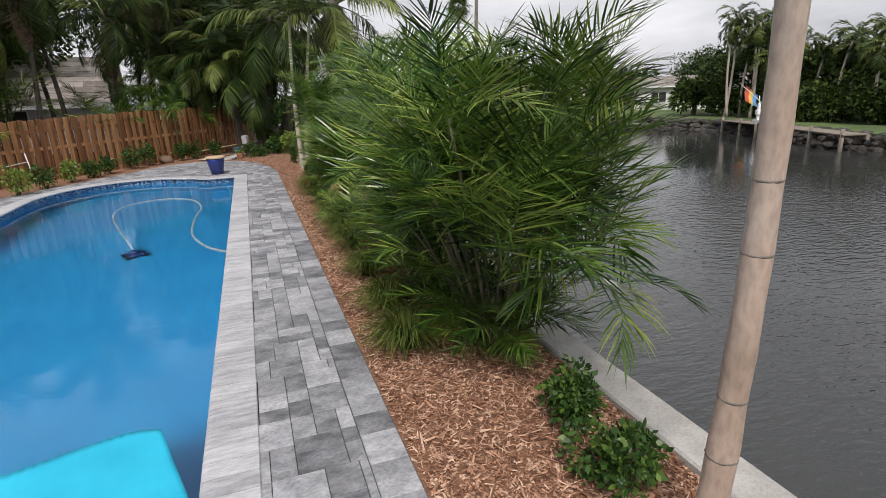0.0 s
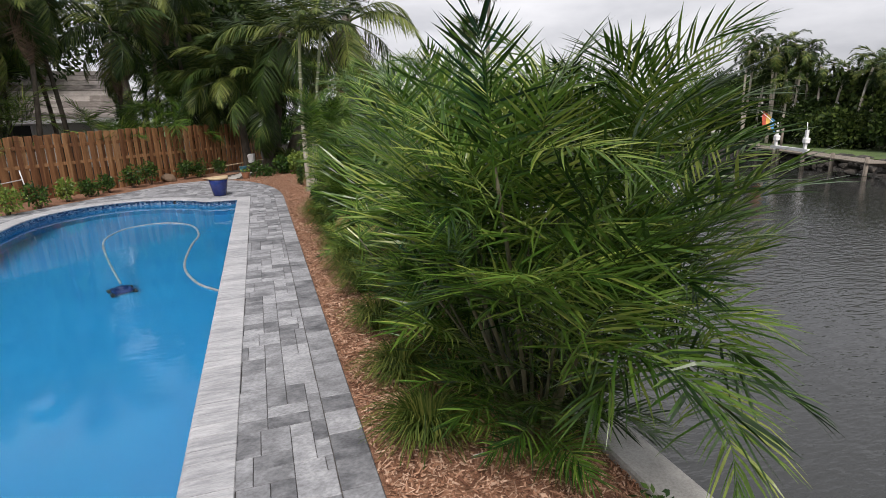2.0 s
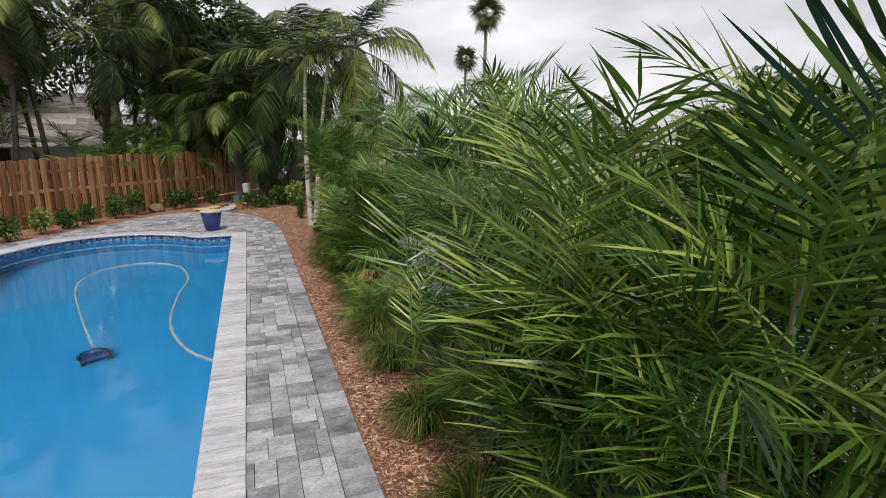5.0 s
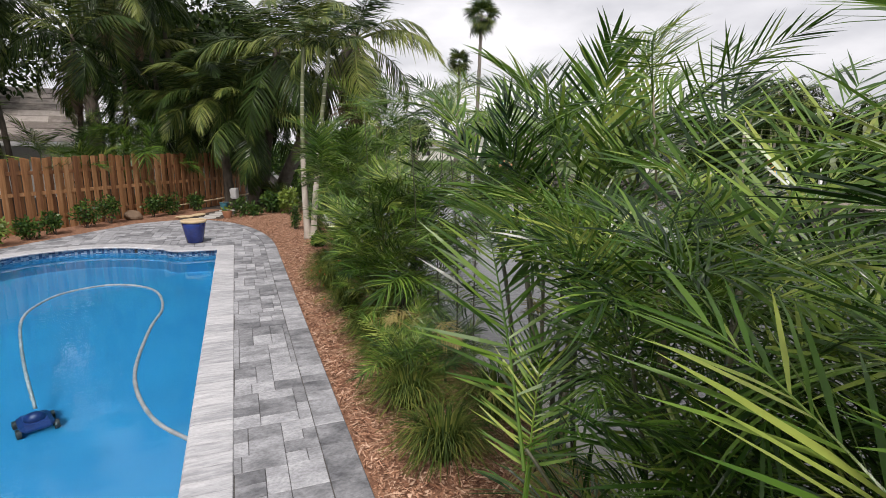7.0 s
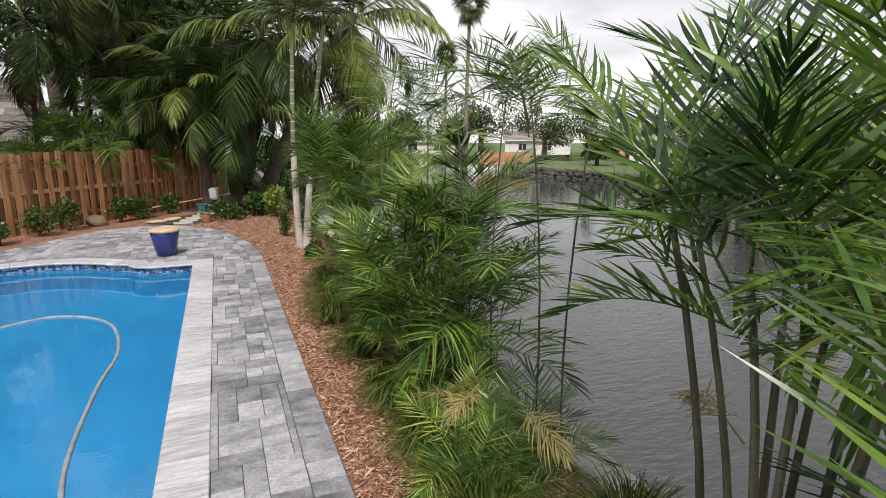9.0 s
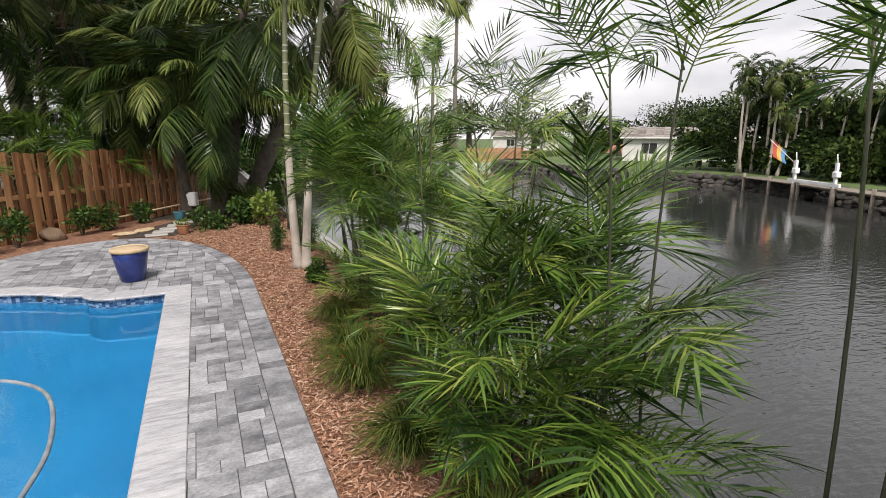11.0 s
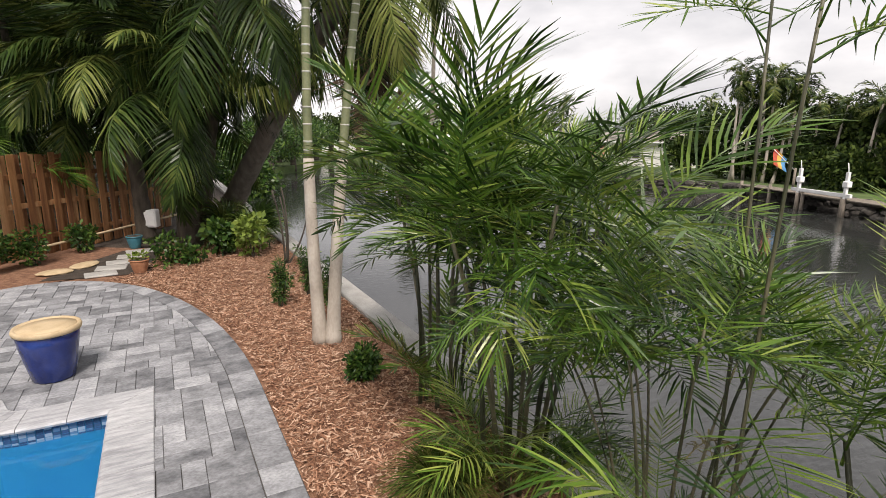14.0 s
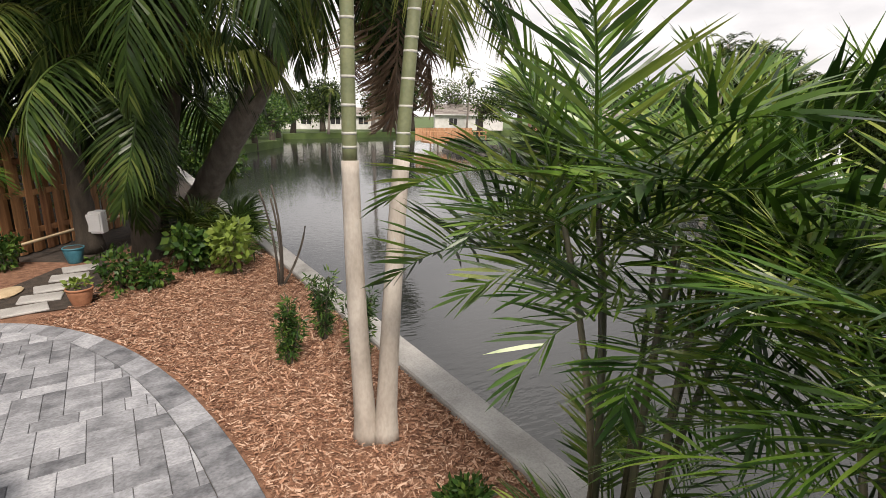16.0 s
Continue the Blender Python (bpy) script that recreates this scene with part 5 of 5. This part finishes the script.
rng = np.random.default_rng(12)
count = 270000
cx = rng.uniform(-0.6, WALL_IN, count)
cy = np.where(rng.random(count) < 0.78, rng.uniform(0.8, 19.5, count), rng.uniform(19.5, 25, count))
keep = np.array([inside_bed(a, b) for a, b in zip(cx, cy)])
cx, cy = cx[keep], cy[keep]
count = len(cx)
ang, ln, wd = rng.uniform(0, 2 * np.pi, count), rng.gamma(1.8, 0.016, count) + 0.009, rng.gamma(2.2, 0.0017, count) + 0.0012
tilt, bend, cz = rng.normal(0, 0.22, count), rng.uniform(-0.006, 0.010, count), rng.uniform(-0.022, 0.004, count)
ux, uy = np.cos(ang), np.sin(ang)
v = np.empty((count, 4, 3))
for k, (s, sg) in enumerate(((-0.5, -1), (-0.5, 1), (0.5, 1), (0.5, -1))):
    taper = np.where(s > 0, 0.45, 1.0)
    v[:, k, 0] = cx + ux * ln * s - uy * wd * sg * taper
    v[:, k, 1] = cy + uy * ln * s + ux * wd * sg * taper
    v[:, k, 2] = cz + tilt * ln * s + bend * sg * 0.3
faces = np.arange(count * 4).reshape(-1, 4)
solid("mulch_chips", mesh_of("mulch_chips", v.reshape(-1, 3).tolist(), faces.tolist(), CHIP), CHIP, "loose shredded rust-brown bark chips", "mulch", kind="stuff")
rng_c = random.Random(4)


# ---- coping stones ----
def coping():
    ob = thing("pool_coping", "pale grey marble coping stones around the pool", "coping", kind="structure")
    profile = ((COPE, -0.03), (COPE, 0.006), (COPE - 0.006, 0.012), (0.0, 0.012), (-0.028, 0.006), (-0.04, -0.008), (-0.034, -0.026), (0.0, -0.03))
    rings = [offset(POOL, d) for d, z in profile]
    idx = [i for i in range(len(POOL) - 1)]
    lengths = [math.dist(POOL[i], POOL[i + 1]) for i in idx]
    for i in idx:
        if max(POOL[i][1], POOL[i + 1][1]) < -5.9:
            continue
        pieces = 2 if 0.25 < lengths[i] < 0.36 and POOL[i][1] < 9 else 1
        for k in range(pieces):
            mid = Vector(POOL[i]).lerp(Vector(POOL[i + 1]), (k + 0.5) / pieces)
            g = 0.0022 / max(lengths[i], 0.05)
            u0, u1 = k / pieces + g, (k + 1) / pieces - g
            verts = []
            for u in (u0, u1):
                for (d, z), ring in zip(profile, rings):
                    p = Vector(ring[i]).lerp(Vector(ring[i + 1]), u)
                    verts.append((p.x - mid.x, p.y - mid.y, z))
            n = len(profile)
            faces = [(j, (j + 1) % n, n + (j + 1) % n, n + j) for j in range(n)] + [tuple(range(n - 1, -1, -1)), tuple(range(n, 2 * n))]
            part("coping_stone", mesh_of("coping_stone", verts, faces, COPING), COPING, ob, at=pose(mid.x, mid.y, rng_c.uniform(-0.0008, 0.0008)))


coping()


# ---- pavers ----
def split(x, y, w, h, rng, out):
    """Cuts a block of whole modules into stones, edge by edge."""
    cuts = [("x", c, w) for c in (0.15, 0.2, 0.3) if w - c > 0.14] + [("y", c, h) for c in (0.15, 0.2, 0.3) if h - c > 0.14]
    if not cuts or (w < 0.31 and h < 0.31 and rng.random() < (0.85 if w * h < 0.065 else 0.45)):
        out.append((x, y, w, h))
        return
    longest = max(c[2] for c in cuts)
    axis, c, _ = rng.choice([q for q in cuts if q[2] > longest - 0.08])
    if axis == "x":
        split(x, y, c, h, rng, out), split(x + c, y, w - c, h, rng, out)
    else:
        split(x, y, w, c, rng, out), split(x, y + c, w, h - c, rng, out)


def clip(poly, loop):
    """The part of a convex polygon inside a convex, counter-clockwise loop."""
    for i in range(len(loop)):
        a, b = Vector(loop[i]), Vector(loop[(i + 1) % len(loop)])
        nrm = Vector((-(b - a).y, (b - a).x))
        out = []
        for j in range(len(poly)):
            p, q = Vector(poly[j]), Vector(poly[(j + 1) % len(poly)])
            dp, dq = (p - a).dot(nrm), (q - a).dot(nrm)
            if dp >= 0:
                out.append(p)
            if dp * dq < 0:
                out.append(p.lerp(q, dp / (dp - dq)))
        poly = out
        if len(poly) < 3:
            return []
    return poly


def in_loop(x, y, loop):
    hit = False
    for i in range(len(loop)):
        (ax, ay), (bx, by) = loop[i - 1], loop[i]
        if (ay > y) != (by > y) and x < (bx - ax) * (y - ay) / (by - ay) + ax:
            hit = not hit
    return hit


def slab(poly, top=0.0, depth=0.03, chamfer=0.004, centre=(0, 0)):
    """Corner points and faces of one stone with chamfered upper edges."""
    n = len(poly)
    c = sum((Vector(p) for p in poly), Vector((0, 0))) / n
    vs = []
    for z, inset in ((top - depth, 0), (top - chamfer, 0), (top, chamfer)):
        for p in poly:
            d = c - Vector(p)
            q = Vector(p) + d.normalized() * min(inset * 1.4, d.length * 0.4)
            vs.append((q.x - centre[0], q.y - centre[1], z))
    fs = [(r * n + i, r * n + (i + 1) % n, (r + 1) * n + (i + 1) % n, (r + 1) * n + i) for r in (0, 1) for i in range(n)]
    return vs, fs + [tuple(range(2 * n, 3 * n))]


def pavers():
    rng = random.Random(21)
    paving = thing("paving", "grey concrete pavers of mixed sizes laid around the pool", "paving", kind="structure")
    field, keep_out = patio_loop(BORDER + 0.004), offset(POOL, COPE - 0.1)
    stones = []
    for by in range(-9, 35):
        for bx in range(-12, 2):
            split(0.006 + 0.6 * bx - (0.0, 0.25, 0.4)[by % 3], -0.3 + 0.6 * by, 0.6, 0.6, rng, stones)
    singles, rest_v, rest_f, shared = 0, [], [], {}

    def joined(poly, top):
        vs, fs = slab(poly, top)
        o = len(rest_v)
        rest_v.extend(vs)
        rest_f.extend(tuple(i + o for i in f) for f in fs)
    g = 0.0018
    for x, y, w, h in stones:
        cx_, cy_ = x + w / 2, y + h / 2
        if cy_ < -5.7 or in_loop(cx_, cy_, keep_out) or (x < -6.9):
            continue
        poly = [(x + g, y + g), (x + w - g, y + g), (x + w - g, y + h - g), (x + g, y + h - g)]
        cut = clip(poly, field)
        if len(cut) < 3:
            continue
        whole = len(cut) == 4 and all(min((Vector(p) - q).length for q in cut) < 1e-5 for p in poly)
        top = rng.uniform(-0.0015, 0.0015)
        if whole and singles < 235 and x > -0.1 and 2.4 < y < 18.5:
            key = (round(w, 3), round(h, 3))
            if key not in shared:
                shared[key] = mesh_of("paver", *slab([(-w / 2 + g, -h / 2 + g), (w / 2 - g, -h / 2 + g), (w / 2 - g, h / 2 - g), (-w / 2 + g, h / 2 - g)]), PAVER)
            part("paver", shared[key], PAVER, paving, at=pose(cx_, cy_, top, rng.uniform(-0.25, 0.25), rng.uniform(-0.25, 0.25), 0))
            singles += 1
        else:
            joined([tuple(p) for p in cut], top)
    # border course
    outer, inner = patio_loop(0.006), patio_loop(BORDER - 0.002)
    for i in range(len(outer) - 2):
        a, b, c, d_ = (Vector(p) for p in (outer[i], outer[i + 1], inner[i + 1], inner[i]))
        length = (b - a).length
        u = 0.0
        while u < length - 0.02:
            s = rng.choice((0.15, 0.225, 0.3, 0.3)) if length > 1 else length
            u1 = min(u + s, length)
            if length - u1 < 0.12:
                u1 = length
            poly = [d_.lerp(c, (u + g) / length), a.lerp(b, (u + g) / length), a.lerp(b, (u1 - g) / length), d_.lerp(c, (u1 - g) / length)]
            mid = sum(poly, Vector((0, 0))) / 4
            u = u1
            if mid.y < -5.8:
                continue
            top = rng.uniform(-0.0015, 0.0015)
            if singles < 300 and 2.4 < mid.y < 19 and mid.x > -1:
                part("paver", mesh_of("paver", *slab([tuple(p) for p in poly], 0, centre=mid), PAVER), PAVER, paving, at=pose(mid.x, mid.y, top))
                singles += 1
            else:
                joined([tuple(p) for p in poly], top)
    tagged(part("outer_pavers", mesh_of("outer_pavers", rest_v, rest_f, PAVER_JOINED), PAVER_JOINED, paving), kind="stuff")


pavers()
